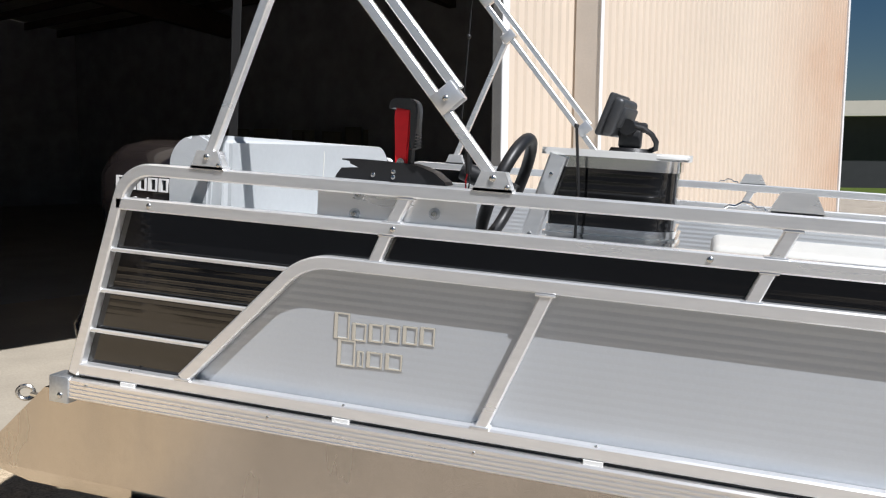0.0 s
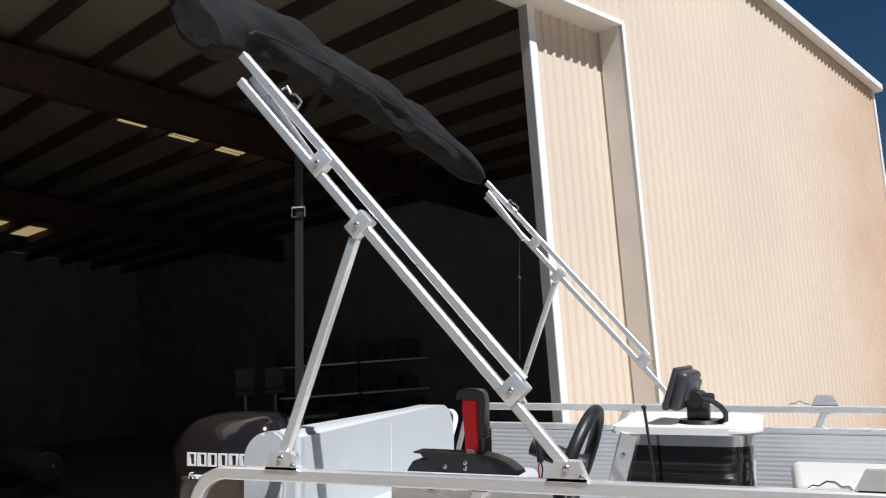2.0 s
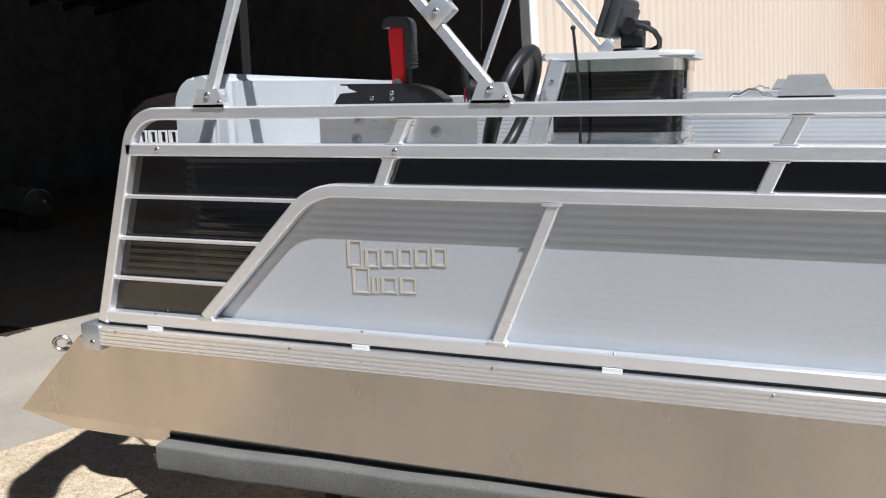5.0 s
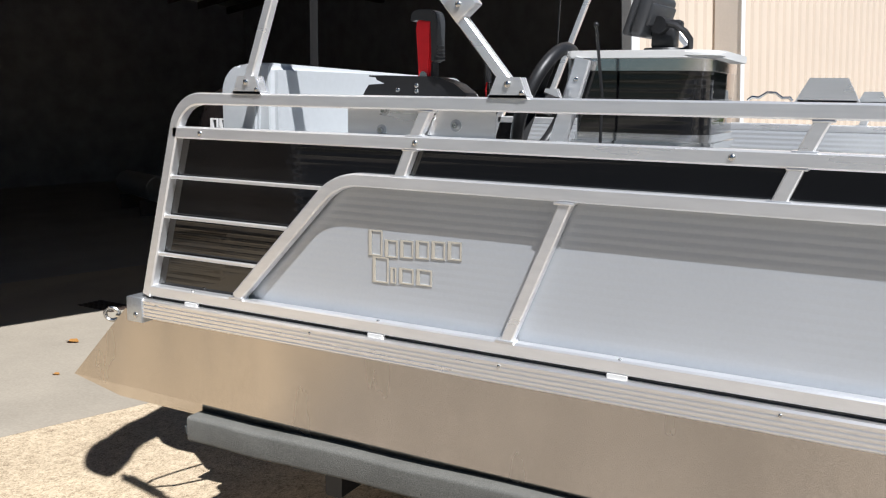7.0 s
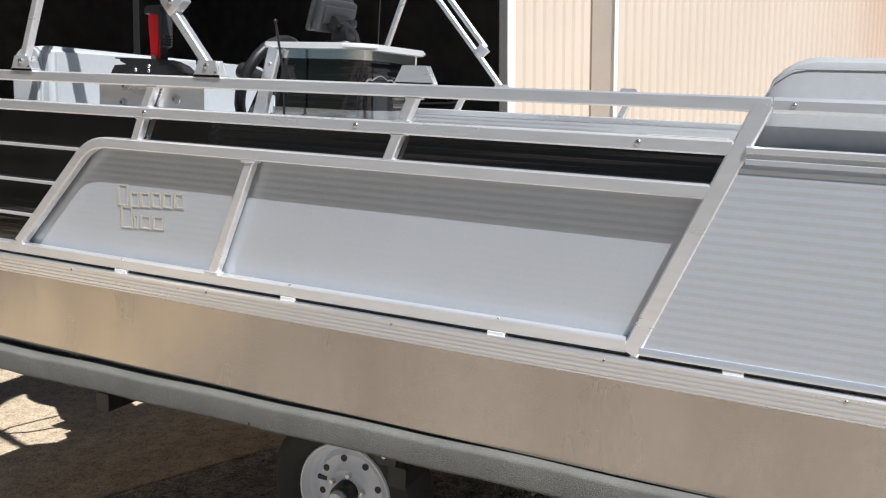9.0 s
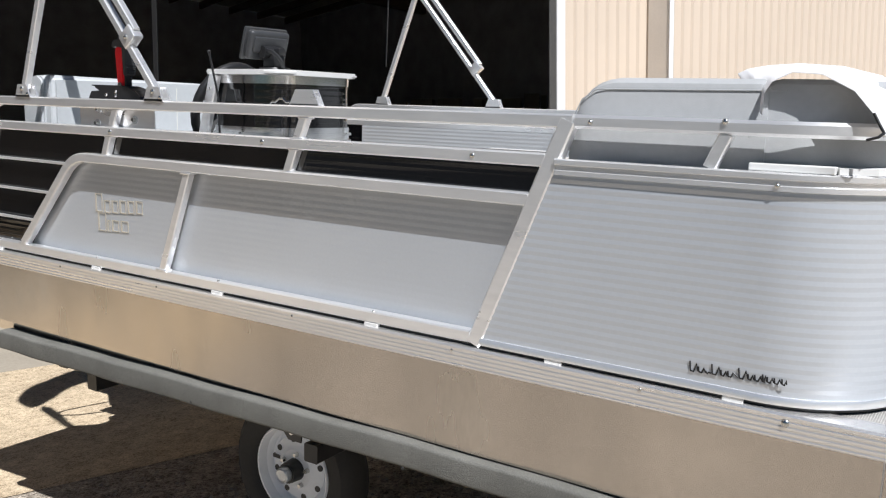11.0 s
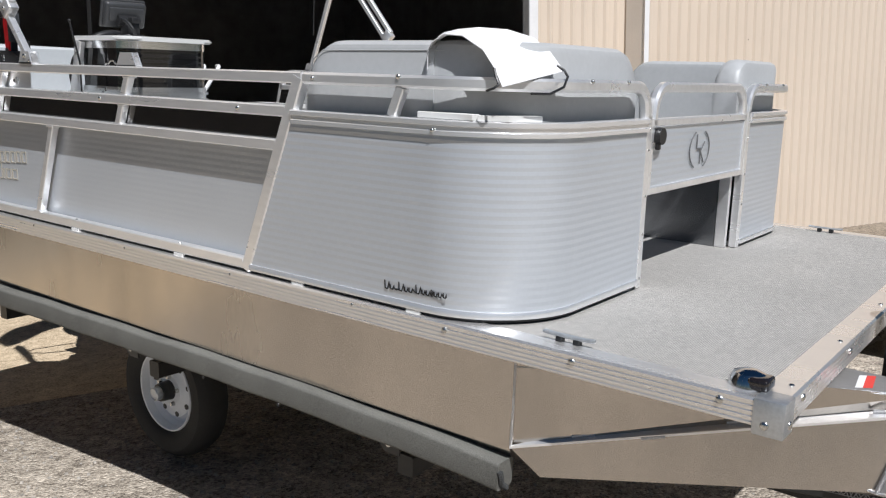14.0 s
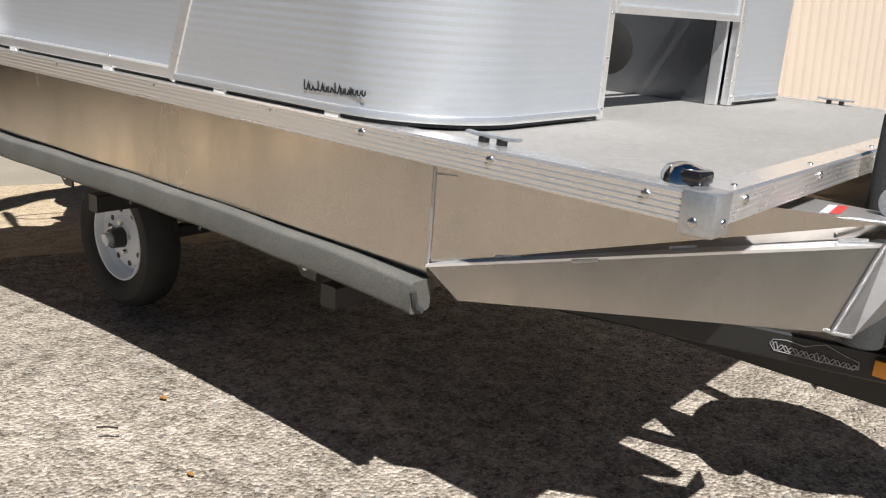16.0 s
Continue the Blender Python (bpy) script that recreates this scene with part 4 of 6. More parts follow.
    sweep(bm, [(1.44, Y, 0.592), (1.448, Y, 0.598), (1.46, Y, 0.597), (1.475, Y, 0.607), (1.49, Y, 0.606), (1.502, Y, 0.597), (1.515, Y, 0.598), (1.52, Y, 0.592)], round_profile(0.0026, 8))
    part("hook", flip(bm, near), STEEL, fence, "bent steel tie hook")
    return fence


near_fence = side_fence(True)
side_fence(False)


def block(bm, x, z, w, h, y0, y1, t):
    """A hollow upright block: a broad and a thin upright, thin foot and head bars."""
    thin = t * 0.45
    for a in ((x, x + t, z, z + h), (x + w - thin, x + w, z, z + h), (x + t, x + w - thin, z + h - thin, z + h), (x + t, x + w - thin, z, z + thin)):
        box(bm, a[0], a[1], y0, y1, a[2], a[3])


def raised_mark():
    """Two rows of raised plain blocks in champagne metal with a dark edge."""
    rows = [(0.565, 0.199, 0.040, 0.065)] + [(0.613 + 0.0435 * i, 0.199 + 0.0028 * i, 0.036, 0.044) for i in range(5)]
    rows += [(0.577, 0.133, 0.046, 0.065), (0.629, 0.135, 0.016, 0.040), (0.654, 0.137, 0.040, 0.040), (0.703, 0.139, 0.042, 0.040)]
    for x, z, w, h in rows:
        t = min(0.0085, w * 0.4)
        bm = nb(); block(bm, x, z, w, h, 0.0385, 0.0412, t)
        m = part("raised_block", bm, LETTER, near_fence, "raised champagne metal block", False)
        bm = nb(); block(bm, x - 0.0007, z - 0.0009, w + 0.0016, h + 0.0016, 0.0395, 0.0412, t + 0.0016)
        part("block_edge", bm, LETTER_EDGE, m, "dark edge", False)


raised_mark()


def bow_plan(inset=0.0, n=30):
    """Plan of the bow fence from the side round the corner to the gate."""
    r, x1 = 0.27, 3.105
    pts = [Vector((2.80, inset, 0))]
    for i in range(n + 1):
        a = math.pi / 2 * i / n
        pts.append(Vector((x1 - r + (r - inset) * math.sin(a), r - (r - inset) * math.cos(a), 0)))
    pts.append(Vector((x1 - inset, 0.64, 0)))
    return pts


def bow_fence(near):
    f = thing("bow_fence", "curved silver fluted bow fence with aluminium grab rail", "fence", "bow fences", (2.9, 0.1 if near else BEAM - 0.1, 0.0))
    plan = bow_plan(0.002)
    bm = nb()
    rows, z, k = [], 0.013, 0
    while z < 0.456:
        off = 0.0009 if k % 2 else 0.0
        p2 = bow_plan(0.002 + off)
        rows.append([Vector((slant_x(z) + 0.016, 0.002 + off, z)), Vector((2.45, 0.002 + off, z))] + [p + Vector((0, 0, z)) for p in p2])
        z += 0.0195 / 2
        k += 1
    grid_sheet(bm, rows)
    part("panel", flip(bm, near), PANEL, f, "satin silver fluted panel", True, 0.10)
    bm = nb()
    p3 = bow_plan(0.008)
    rows = [[Vector((slant_x(z) + 0.016, 0.008, z)), Vector((2.45, 0.008, z))] + [p + Vector((0, 0, z)) for p in p3] for z in (0.013, 0.456)]
    grid_sheet(bm, rows)
    part("inner_panel", flip(bm, near), PANEL_IN, f, "silver inner sheet")
    for name, z, prof, out in (("top_cap", 0.470, [(-0.018, -0.018), (0.006, -0.018), (0.006, -0.008), (0.002, -0.006), (0.002, 0.004), (0.008, 0.006), (0.008, 0.016), (0.004, 0.019), (-0.018, 0.019)], 0.0),
                               ("bottom_cap", 0.022, [(-0.012, -0.009), (0.004, -0.009), (0.004, 0.002), (0.001, 0.008), (-0.012, 0.009)], 0.0)):
        bm = nb()
        pts = [Vector((slant_x(z) + 0.018, 0, z)), Vector((2.45, 0, z))] + [p + Vector((0, 0, z)) for p in bow_plan(0.0)]
        rings = []
        for i, p in enumerate(pts):
            t = (pts[min(i + 1, len(pts) - 1)] - pts[max(i - 1, 0)]).normalized()
            o = Vector((t.y, -t.x, 0))
            rings.append([bm.verts.new(p + o * a + Vector((0, 0, b))) for a, b in prof])
        for r0, r1 in zip(rings, rings[1:]):
            for j in range(len(prof)):
                bm.faces.new((r0[j], r0[(j + 1) % len(prof)], r1[(j + 1) % len(prof)], r1[j]))
        bm.faces.new(rings[0]); bm.faces.new(rings[-1][::-1])
        part(name, flip(bm, near), CAP, f)
    # curved black strip, again shade for the gap, under the bow sheet
    bm = nb(); sweep(bm, [Vector((slant_x(0.007) + 0.02, 0.012, 0.0068)), Vector((2.45, 0.012, 0.0068))] + [p + Vector((0, 0, 0.0068)) for p in bow_plan(0.012)], square_profile(0.006, 0.0115, 0.0005), start=(0, 0, 1)); part("gap_strip", flip(bm, near), BLACK_PLASTIC, f, "black strip added for the gap's shade under the sheet")
    # grab rail
    bm = nb()
    rail = [Vector((2.40, 0.016, 0.574))] + [p + Vector((0, 0, 0.574)) for p in bow_plan(0.016)][:-1]
    rail += arc(rail[-1], (3.089, 0.64, 0.574), (3.089, 0.655, 0.47), 0.07, 8) + [Vector((3.089, 0.655, 0.47))]
    sweep(bm, rail, square_profile(0.032, 0.030, 0.007), start=(0, 0, 1))
    part("grab_rail", flip(bm, near), ALU, f, "bent aluminium grab rail")
    for x in (2.708,):
        bm = nb(); sweep(bm, [(x, 0.016, 0.489), (x + 0.03, 0.016, 0.560)], square_profile(0.024, 0.028, 0.003), side=(0, 1, 0)); part("post", flip(bm, near), ALU, f)
        bm = nb(); ball(bm, (x + 0.028, 0.0, 0.585), 0.007, 1, 0.7, 1); part("bolt", flip(bm, near), STEEL, f)
    bm = nb(); sweep(bm, [(3.089, 0.655, 0.002), (3.089, 0.655, 0.495)], square_profile(0.030, 0.030, 0.003), side=(1, 0, 0)); part("end_post", flip(bm, near), ALU, f)
    for x, y, z in ((2.44, 0.0, 0.574), (2.85, -0.006, 0.463), (3.104, 0.30, 0.585), (3.104, 0.50, 0.585)):
        bm = nb(); ball(bm, (x, y, z), 0.006, 1, 1, 1, 10); part("bolt", flip(bm, near), STEEL, f)
    for z in (0.03, 0.16, 0.27, 0.40, 0.46):
        bm = nb(); ball(bm, (3.105, 0.655, z), 0.004, 0.6, 1, 1, 8); part("rivet", flip(bm, near), STEEL, f)
    for x, y in ((2.377, 0.0), (2.798, 0.0), (3.075, 0.60)):
        bm = nb(); box(bm, x - 0.022, x + 0.022, y - 0.002, y + 0.03, 0.001, 0.0125, 0.001); part("spacer", flip(bm, near), WHITE_PLASTIC, f, "white plastic spacer", False)
    return f


bow_near = bow_fence(True)
bow_fence(False)
up = Matrix(((1, 0, 0, 0), (0, 0, -1, 0), (0, 1, 0, 0), (0, 0, 0, 1)))

def script_mark():
    """A black mark of plain strokes along the foot of the panel."""
    x, k = 2.702, 0
    for w, h, gap in ((0.016, 0.022, 0.003), (0.013, 0.012, 0.004), (0.006, 0.004, 0.005), (0.017, 0.022, 0.003), (0.011, 0.012, 0.003), (0.013, 0.012, 0.009), (0.017, 0.022, 0.003), (0.010, 0.012, 0.003), (0.013, 0.012, 0.003), (0.006, 0.016, 0.003), (0.011, 0.012, 0.003), (0.012, 0.012, 0.003), (0.010, 0.012, 0.0)):
        bm = nb()
        z = 0.051 + (x - 2.702) * 0.04
        sweep(bm, [(x, 0.0005, z + h), (x + w * 0.15, 0.0005, z + 0.001), (x + w * 0.6, 0.0005, z), (x + w * 0.9, 0.0005, z + h * 0.8), (x + w + gap, 0.0005, z + 0.002)], square_profile(0.002, 0.0030, 0.0005), side=(0, 1, 0))
        part("script_stroke", bm, INK, bow_near, "black script stroke", False)
        x += w + gap


script_mark()

# bow gate
gate = thing("bow_gate", "silver half-height bow gate with aluminium grab rail and black latch", "gate", base=(3.09, 1.05, 0.27))
g0, g1 = 0.683, BEAM - 0.683
bm = nb()
rows, z, k = [], 0.285, 0
while z < 0.47:
    rows.append([(3.096 - (0.001 if k % 2 else 0), g0 + 0.01, z), (3.096 - (0.001 if k % 2 else 0), g1 - 0.01, z)])
    z += 0.0195 / 2
    k += 1
slab(bm, rows, (-0.008, 0, 0))
part("panel", bm, PANEL, gate, "silver fluted gate sheet", False)
for z in (0.280, 0.475):
    bm = nb(); sweep(bm, [(3.09, g0, z), (3.09, g1, z)], square_profile(0.026, 0.022, 0.003), side=(1, 0, 0)); part("gate_rail", bm, ALU, gate)
for y in (g0, g1):
    bm = nb(); sweep(bm, [(3.09, y, 0.27), (3.09, y, 0.487)], square_profile(0.024, 0.022, 0.003), side=(1, 0, 0)); part("gate_stile", bm, ALU, gate)
bm = nb()
a, b, c, d = (3.089, g0 + 0.012, 0.47), (3.089, g0 + 0.03, 0.574), (3.089, g1 - 0.03, 0.574), (3.089, g1 - 0.012, 0.47)
sweep(bm, [Vector(a)] + arc(a, b, c, 0.07, 8) + arc(b, c, d, 0.07, 8) + [Vector(d)], square_profile(0.028, 0.030, 0.007), side=(1, 0, 0))
part("grab_rail", bm, ALU, gate, "bent aluminium grab rail")
bm = nb()
cyl(bm, (3.102, 0.715, 0.437), (3.120, 0.715, 0.437), 0.024, seg=16)
box(bm, 3.102, 3.116, 0.700, 0.716, 0.398, 0.43, 0.004)
part("latch", bm, BLACK_PLASTIC, gate, "black plastic rotary latch")
bm = nb()
for s in (-1, 1):
    pts = []
    for i in range(9):
        a = math.radians(-62 + 124 * i / 8)
        pts.append((3.099, 1.055 + s * 0.082 * math.cos(a), 0.382 + 0.062 * math.sin(a)))
    sweep(bm, pts, square_profile(0.003, 0.0040, 0.0005), side=(1, 0, 0))
sweep(bm, [(3.099, 1.030, 0.43), (3.099, 1.030, 0.385), (3.099, 1.062, 0.385), (3.099, 1.062, 0.335)], square_profile(0.003, 0.0040, 0.0005), side=(1, 0, 0))
sweep(bm, [(3.099, 1.094, 0.405), (3.099, 1.064, 0.375), (3.099, 1.094, 0.338)], square_profile(0.003, 0.0040, 0.0005), side=(1, 0, 0))
part("emblem", bm, EMBLEM, gate, "dark outline emblem")


# ---- sun top frame ----
def sun_top():
    top = thing("bimini_top", "folded charcoal canvas sun top on square aluminium tubes", "sun top", base=(0.6, 1.05, 0.59))
    sq = square_profile(0.025, 0.025, 0.003)

    def bar(name, pts, near, prof=sq, mat=ALU, side=(0, 1, 0)):
        bm = nb()
        sweep(bm, pts, prof, side=side)
        return part(name, flip(bm, near), mat, top)

    for near in (True, False):
        Y = 0.012
        fwd, low, mid, upj = Vector((0.945, Y, 0.620)), Vector((0.813, Y, 0.775)), Vector((0.426, Y, 1.180)), Vector((0.316, Y, 1.346))
        d = (Vector((0.316, Y, 1.346)) - Vector((0.813, Y, 0.775))).normalized()
        end = low + d * 1.10
        n = Vector((d.z, 0, -d.x)) * 0.056
        bar("main_tube", [fwd, low, end], near)
        bar("second_tube", [low + n * 0.9, end + n * 0.9 + d * 0.05], near)
        bar("inner_tube", [mid + d * 0.24 + n * 0.45 + Vector((0, 0.03, 0)), end + n * 0.45 + Vector((0, 0.03, 0))], near)
        bar("strut", [(0.222, Y, 0.622), mid - Vector((0.0, 0.0, 0.02))], near)
        for p, w in ((low, 0.052), (mid, 0.046), (upj, 0.046)):
            bm = nb()
            m = Matrix.Translation(p + n * 0.35) @ Matrix(((d.x, 0, n.normalized().x, 0), (0, 1, 0, 0), (d.z, 0, n.normalized().z, 0), (0, 0, 0, 1)))
            box(bm, -w / 2, w / 2, -0.019, 0.019, -0.031, 0.033, 0.004, 2, m)
            j = part("joint", flip(bm, near), ALU, top, "cast jaw joint")
            bm = nb(); ball(bm, p + n * 0.35 + Vector((0, -0.022, 0)), 0.007, 1, 0.6, 1, 10); part("bolt", flip(bm, near), STEEL, j)
        for x in (0.222, 0.948):
            bm = nb()
            prism(bm, [(x - 0.046, -0.004, 0.588), (x + 0.046, -0.004, 0.588), (x + 0.028, -0.004, 0.633), (x - 0.028, -0.004, 0.633)], (0, 0, 0), (0, 0.005, 0))
            prism(bm, [(x - 0.046, 0.030, 0.588), (x + 0.046, 0.030, 0.588), (x + 0.028, 0.030, 0.633), (x - 0.028, 0.030, 0.633)], (0, 0, 0), (0, -0.005, 0))
            box(bm, x - 0.046, x + 0.046, -0.004, 0.030, 0.5885, 0.595)
            j = part("foot", flip(bm, near), ALU, top, "folded deck foot", False)
            bm = nb(); ball(bm, (x, -0.006, 0.618), 0.008, 1, 0.6, 1, 10); part("bolt", flip(bm, near), STEEL, j)
            bm = nb(); ball(bm, (x + 0.034, -0.006, 0.600), 0.006, 1, 0.6, 1, 10); part("bolt", flip(bm, near), STEEL, j)
    # rolled canvas in its boot, sagging between the two sides
    bm = nb()
    d = Vector((-0.6655, 0, 0.7464))
    a0 = Vector((0.85, 0.012, 0.80)) + d * 1.20
    rows = []
    for i in range(97):
        f = i / 96
        y = -0.05 + f * (BEAM + 0.10)
        edge = min(f, 1 - f)
        lift = 0.37 * (1 - math.exp(-edge * 8))
        c = a0 + d * (lift + 0.10 * math.exp(-edge * 12))
        c.y = y
        r = 0.115 + 0.018 * math.sin(f * 31) * math.sin(f * 9 + 1) - 0.045 * math.exp(-edge * 26)
        row = []
        for j in range(49):
            a = 2 * math.pi * j / 48
            w = r * (1 + 0.09 * math.sin(3 * a + f * 14) + 0.05 * math.sin(7 * a - f * 23) + 0.030 * math.sin(5 * a + f * 61) * math.sin(f * 37 + 2) + 0.022 * abs(math.sin(2 * a + f * 90 + 2 * math.sin(f * 17))))
            row.append(c + d * (w * (1.25 + 0.22 * math.exp(-edge * 14)) * math.cos(a)) + Vector((d.z, 0, -d.x)) * (w * 0.66 * math.sin(a)))
        rows.append(row)
    grid_sheet(bm, rows)
    bmesh.ops.remove_doubles(bm, verts=bm.verts, dist=0.0005)
    bmesh.ops.holes_fill(bm, edges=[e for e in bm.edges if e.is_boundary])
    seam = [row[19] for row in rows[6:-6]]
    boot = part("canvas_boot", bm, CANVAS, top, "charcoal canvas storage boot, wrinkled")
    bm = nb(); sweep(bm, seam, square_profile(0.008, 0.006, 0.001)); part("zip_flap", bm, WEBBING, boot, "black zip seam")
    bm = nb(); sweep(bm, [(-0.318, 1.01, 0.20), (-0.318, 1.01, 1.74), (-0.20, 1.03, 1.93)], square_profile(0.036, 0.003, 0.0005), side=(1, 0, 0)); strap = part("strap", bm, WEBBING, top, "black webbing strap")
    bm = nb(); sweep(bm, [(-0.346, 1.005, 1.392), (-0.290, 1.005, 1.392), (-0.290, 1.005, 1.428), (-0.346, 1.005, 1.428)], round_profile(0.0035, 6), closed=True); part("buckle", bm, STEEL, strap, "pale strap buckle")
    bm = nb(); sweep(bm, [(0.259, BEAM - 0.02, 1.53), (0.250, BEAM - 0.02, 1.10), (0.242, BEAM - 0.02, 0.80)], round_profile(0.004, 6)); ball(bm, (0.251, BEAM - 0.02, 1.19), 0.012); part("cord", bm, BLACK_PLASTIC, top, "thin hanging cord")
    for near in (True, False):
        bm = nb()
        sweep(bm, [(0.205, 0.030, 1.575), (0.222, 0.028, 1.580), (0.232, 0.030, 1.560), (0.246, 0.030, 1.556), (0.262, 0.032, 1.535), (0.250, 0.034, 1.520), (0.236, 0.034, 1.535)], round_profile(0.0035, 6))
        part("snap_hook", flip(bm, near), STEEL, top, "small steel snap hook")
    return top


sun_top()


# ---- aft bench, motor, control, console ----
def cushion(bm, x0, x1, y0, y1, z0, z1, r=0.03, m=None):
    return box(bm, x0, x1, y0, y1, z0, z1, r, 4, m)


bench = thing("aft_bench", "white vinyl aft bench with tall folded backrest", "bench", base=(0.1, 1.0, 0.0))
bm = nb(); box(bm, 0.03, 0.52, 0.14, 1.30, 0.0, 0.30, 0.01); part("base", bm, VINYL_WHITE, bench, "white bench base")
bm = nb(); cushion(bm, 0.05, 0.55, 0.13, 1.31, 0.30, 0.42, 0.04); part("seat", bm, VINYL_WHITE, bench, "white vinyl seat cushion")
bm = nb()
outline = [(0, 0.125, 0.36), (0, 1.31, 0.36)] + [(0, p.y, p.z) for p in arc((0, 1.31, 0.36), (0, 1.285, 0.655), (0, 0.125, 0.672), 0.13, 10)] + [(0, p.y, p.z) for p in arc((0, 1.285, 0.655), (0, 0.125, 0.672), (0, 0.125, 0.36), 0.02, 4)]
prism(bm, outline, (0.115, 0, 0), (0.205, 0, 0))
bmesh.ops.bevel(bm, geom=[e for e in bm.edges if abs(e.verts[0].co.x - e.verts[1].co.x) < 1e-5], offset=0.018, segments=3, affect="EDGES")
rest = part("backrest", bm, VINYL_WHITE, bench, "white vinyl backrest")
bm = nb(); sweep(bm, [(0.205, 0.70, 0.40), (0.206, 0.70, 0.63), (0.198, 0.70, 0.655)], round_profile(0.002, 6)); part("seam", bm, VINYL_CREAM, rest, "stitched seam")
bm = nb()
outline = [(0.030, 0, 0.34), (0.150, 0, 0.34)] + [Vector(p) for p in arc((0.150, 0, 0.34), (0.165, 0, 0.680), (0.030, 0, 0.64), 0.03, 5)] + [Vector(p) for p in arc((0.165, 0, 0.684), (0.038, 0, 0.650), (0.030, 0, 0.34), 0.08, 8)]
prism(bm, outline, (0, 0.112, 0), (0, 0.150, 0))
bmesh.ops.bevel(bm, geom=[e for e in bm.edges if abs(e.verts[0].co.y - e.verts[1].co.y) < 1e-5], offset=0.008, segments=2, affect="EDGES")
part("side_wing", bm, VINYL_WHITE, bench, "rounded end of the backrest")
for k in range(2):
    bm = nb(); sweep(bm, [(0.16 - 0.03 * k, 1.34, 0.38)] + arc((0.16 - 0.03 * k, 1.34, 0.38), (0.15, 1.40 + 0.10 * k, 0.60), (0.02, 1.48 + 0.10 * k, 0.60), 0.07, 8) + [(0.02, 1.48 + 0.10 * k, 0.60)], round_profile(0.011, 8)); part("arm_loop", bm, WHITE_TRIM, bench, "bent white arm tube")
bm = nb(); sweep(bm, [(0.335, 0.165, 0.425), (0.335, 0.168, 0.455), (0.332, 0.185, 0.470), (0.330, 0.205, 0.458), (0.330, 0.210, 0.425)], square_profile(0.014, 0.004, 0.001)); part("strap_loop", bm, BLACK_PLASTIC, bench, "black webbing loop")

motor = thing("outboard_motor", "black four-stroke outboard motor with white marks on the cowl", "outboard motor", base=(-0.45, 1.05, -0.1))
bm = nb()
rows = []
for z, lx, ly, ox in ((0.235, 0.14, 0.10, 0.0), (0.24, 0.22, 0.15, 0.0), (0.33, 0.245, 0.165, 0.0), (0.46, 0.245, 0.165, 0.0), (0.53, 0.225, 0.150, 0.012), (0.575, 0.185, 0.125, 0.03), (0.600, 0.12, 0.08, 0.05), (0.606, 0.04, 0.03, 0.06)):
    row = []
    for i in range(33):
        a = 2 * math.pi * i / 32
        cx, cy = math.copysign(abs(math.cos(a)) ** 0.6, math.cos(a)), math.copysign(abs(math.sin(a)) ** 0.6, math.sin(a))
        row.append((-0.625 + ox + lx * cx, 1.05 + ly * cy, z + 0.028))
    rows.append(row)
grid_sheet(bm, rows)
bmesh.ops.remove_doubles(bm, verts=bm.verts, dist=0.0005)
bmesh.ops.holes_fill(bm, edges=[e for e in bm.edges if e.is_boundary])
part("cowl", bm, BLACK_GLOSS, motor, "glossy black cowl")
bm = nb(); box(bm, -0.70, -0.42, 0.96, 1.14, -0.30, 0.24, 0.03); part("midsection", bm, BLACK_PLASTIC, motor)
bm = nb(); box(bm, -0.68, -0.50, 1.02, 1.08, -0.70, -0.28, 0.02); cyl(bm, (-0.78, 1.05, -0.66), (-0.44, 1.05, -0.66), 0.045); box(bm, -0.80, -0.45, 0.96, 1.14, -0.545, -0.53, 0.005); part("lower_unit", bm, BLACK_PLASTIC, motor, "black gearcase and fin")
bm = nb(); box(bm, -0.46, -0.30, 0.90, 1.20, -0.20, 0.12, 0.01); part("clamp_bracket", bm, BLACK_PLASTIC, motor)
bm = nb(); box(bm, -0.34, -0.17, 0.72, 1.38, -0.30, -0.02, 0.004); part("transom", bm, HULL, boat, "welded aluminium motor transom", False)
for i in range(7):
    bm = nb(); block(bm, -0.735 + 0.047 * i, 0.440, 0.038, 0.050, 0.880, 0.890, 0.013); part("mark_block", bm, WHITE_TRIM, motor, "white mark block", False)
words("lettering", "FourStroke", 0.034, Matrix.Translation((-0.730, 0.882, 0.392)) @ up, WHITE_TRIM, motor, 0.004, "white lettering", 0.3)
bm = nb(); sweep(bm, [(-0.50, 0.88, 0.14), (-0.56, 0.74, 0.13), (-0.626, 0.62, 0.084), (-0.673, 0.60, -0.023), (-0.665, 0.61, -0.081), (-0.60, 0.70, -0.14), (-0.48, 0.86, -0.13), (-0.42, 0.93, -0.08)], round_profile(0.009, 8)); part("steering_cable", bm, BLACK_GLOSS, motor, "looped black steering cable")

ctrl = thing("throttle_control", "side-mount throttle with red lever on an aluminium plate", "throttle", base=(0.70, 0.05, 0.45))
bm = nb(); box(bm, 0.508, 0.905, 0.034, 0.037, 0.43, 0.585); part("mount_plate", bm, ALU, ctrl, "plain aluminium mounting plate", False)
for x, z in ((0.615, 0.556), (0.606, 0.508), (0.806, 0.525)):
    bm = nb(); cyl(bm, (x, 0.034, z), (x, 0.032, z), 0.014, seg=20); washer = part("washer", bm, GALV, ctrl)
    bm = nb(); cyl(bm, (x, 0.032, z), (x, 0.022, z), 0.0075, 0.0065, seg=6); part("bolt", bm, STEEL, washer)
bm = nb()
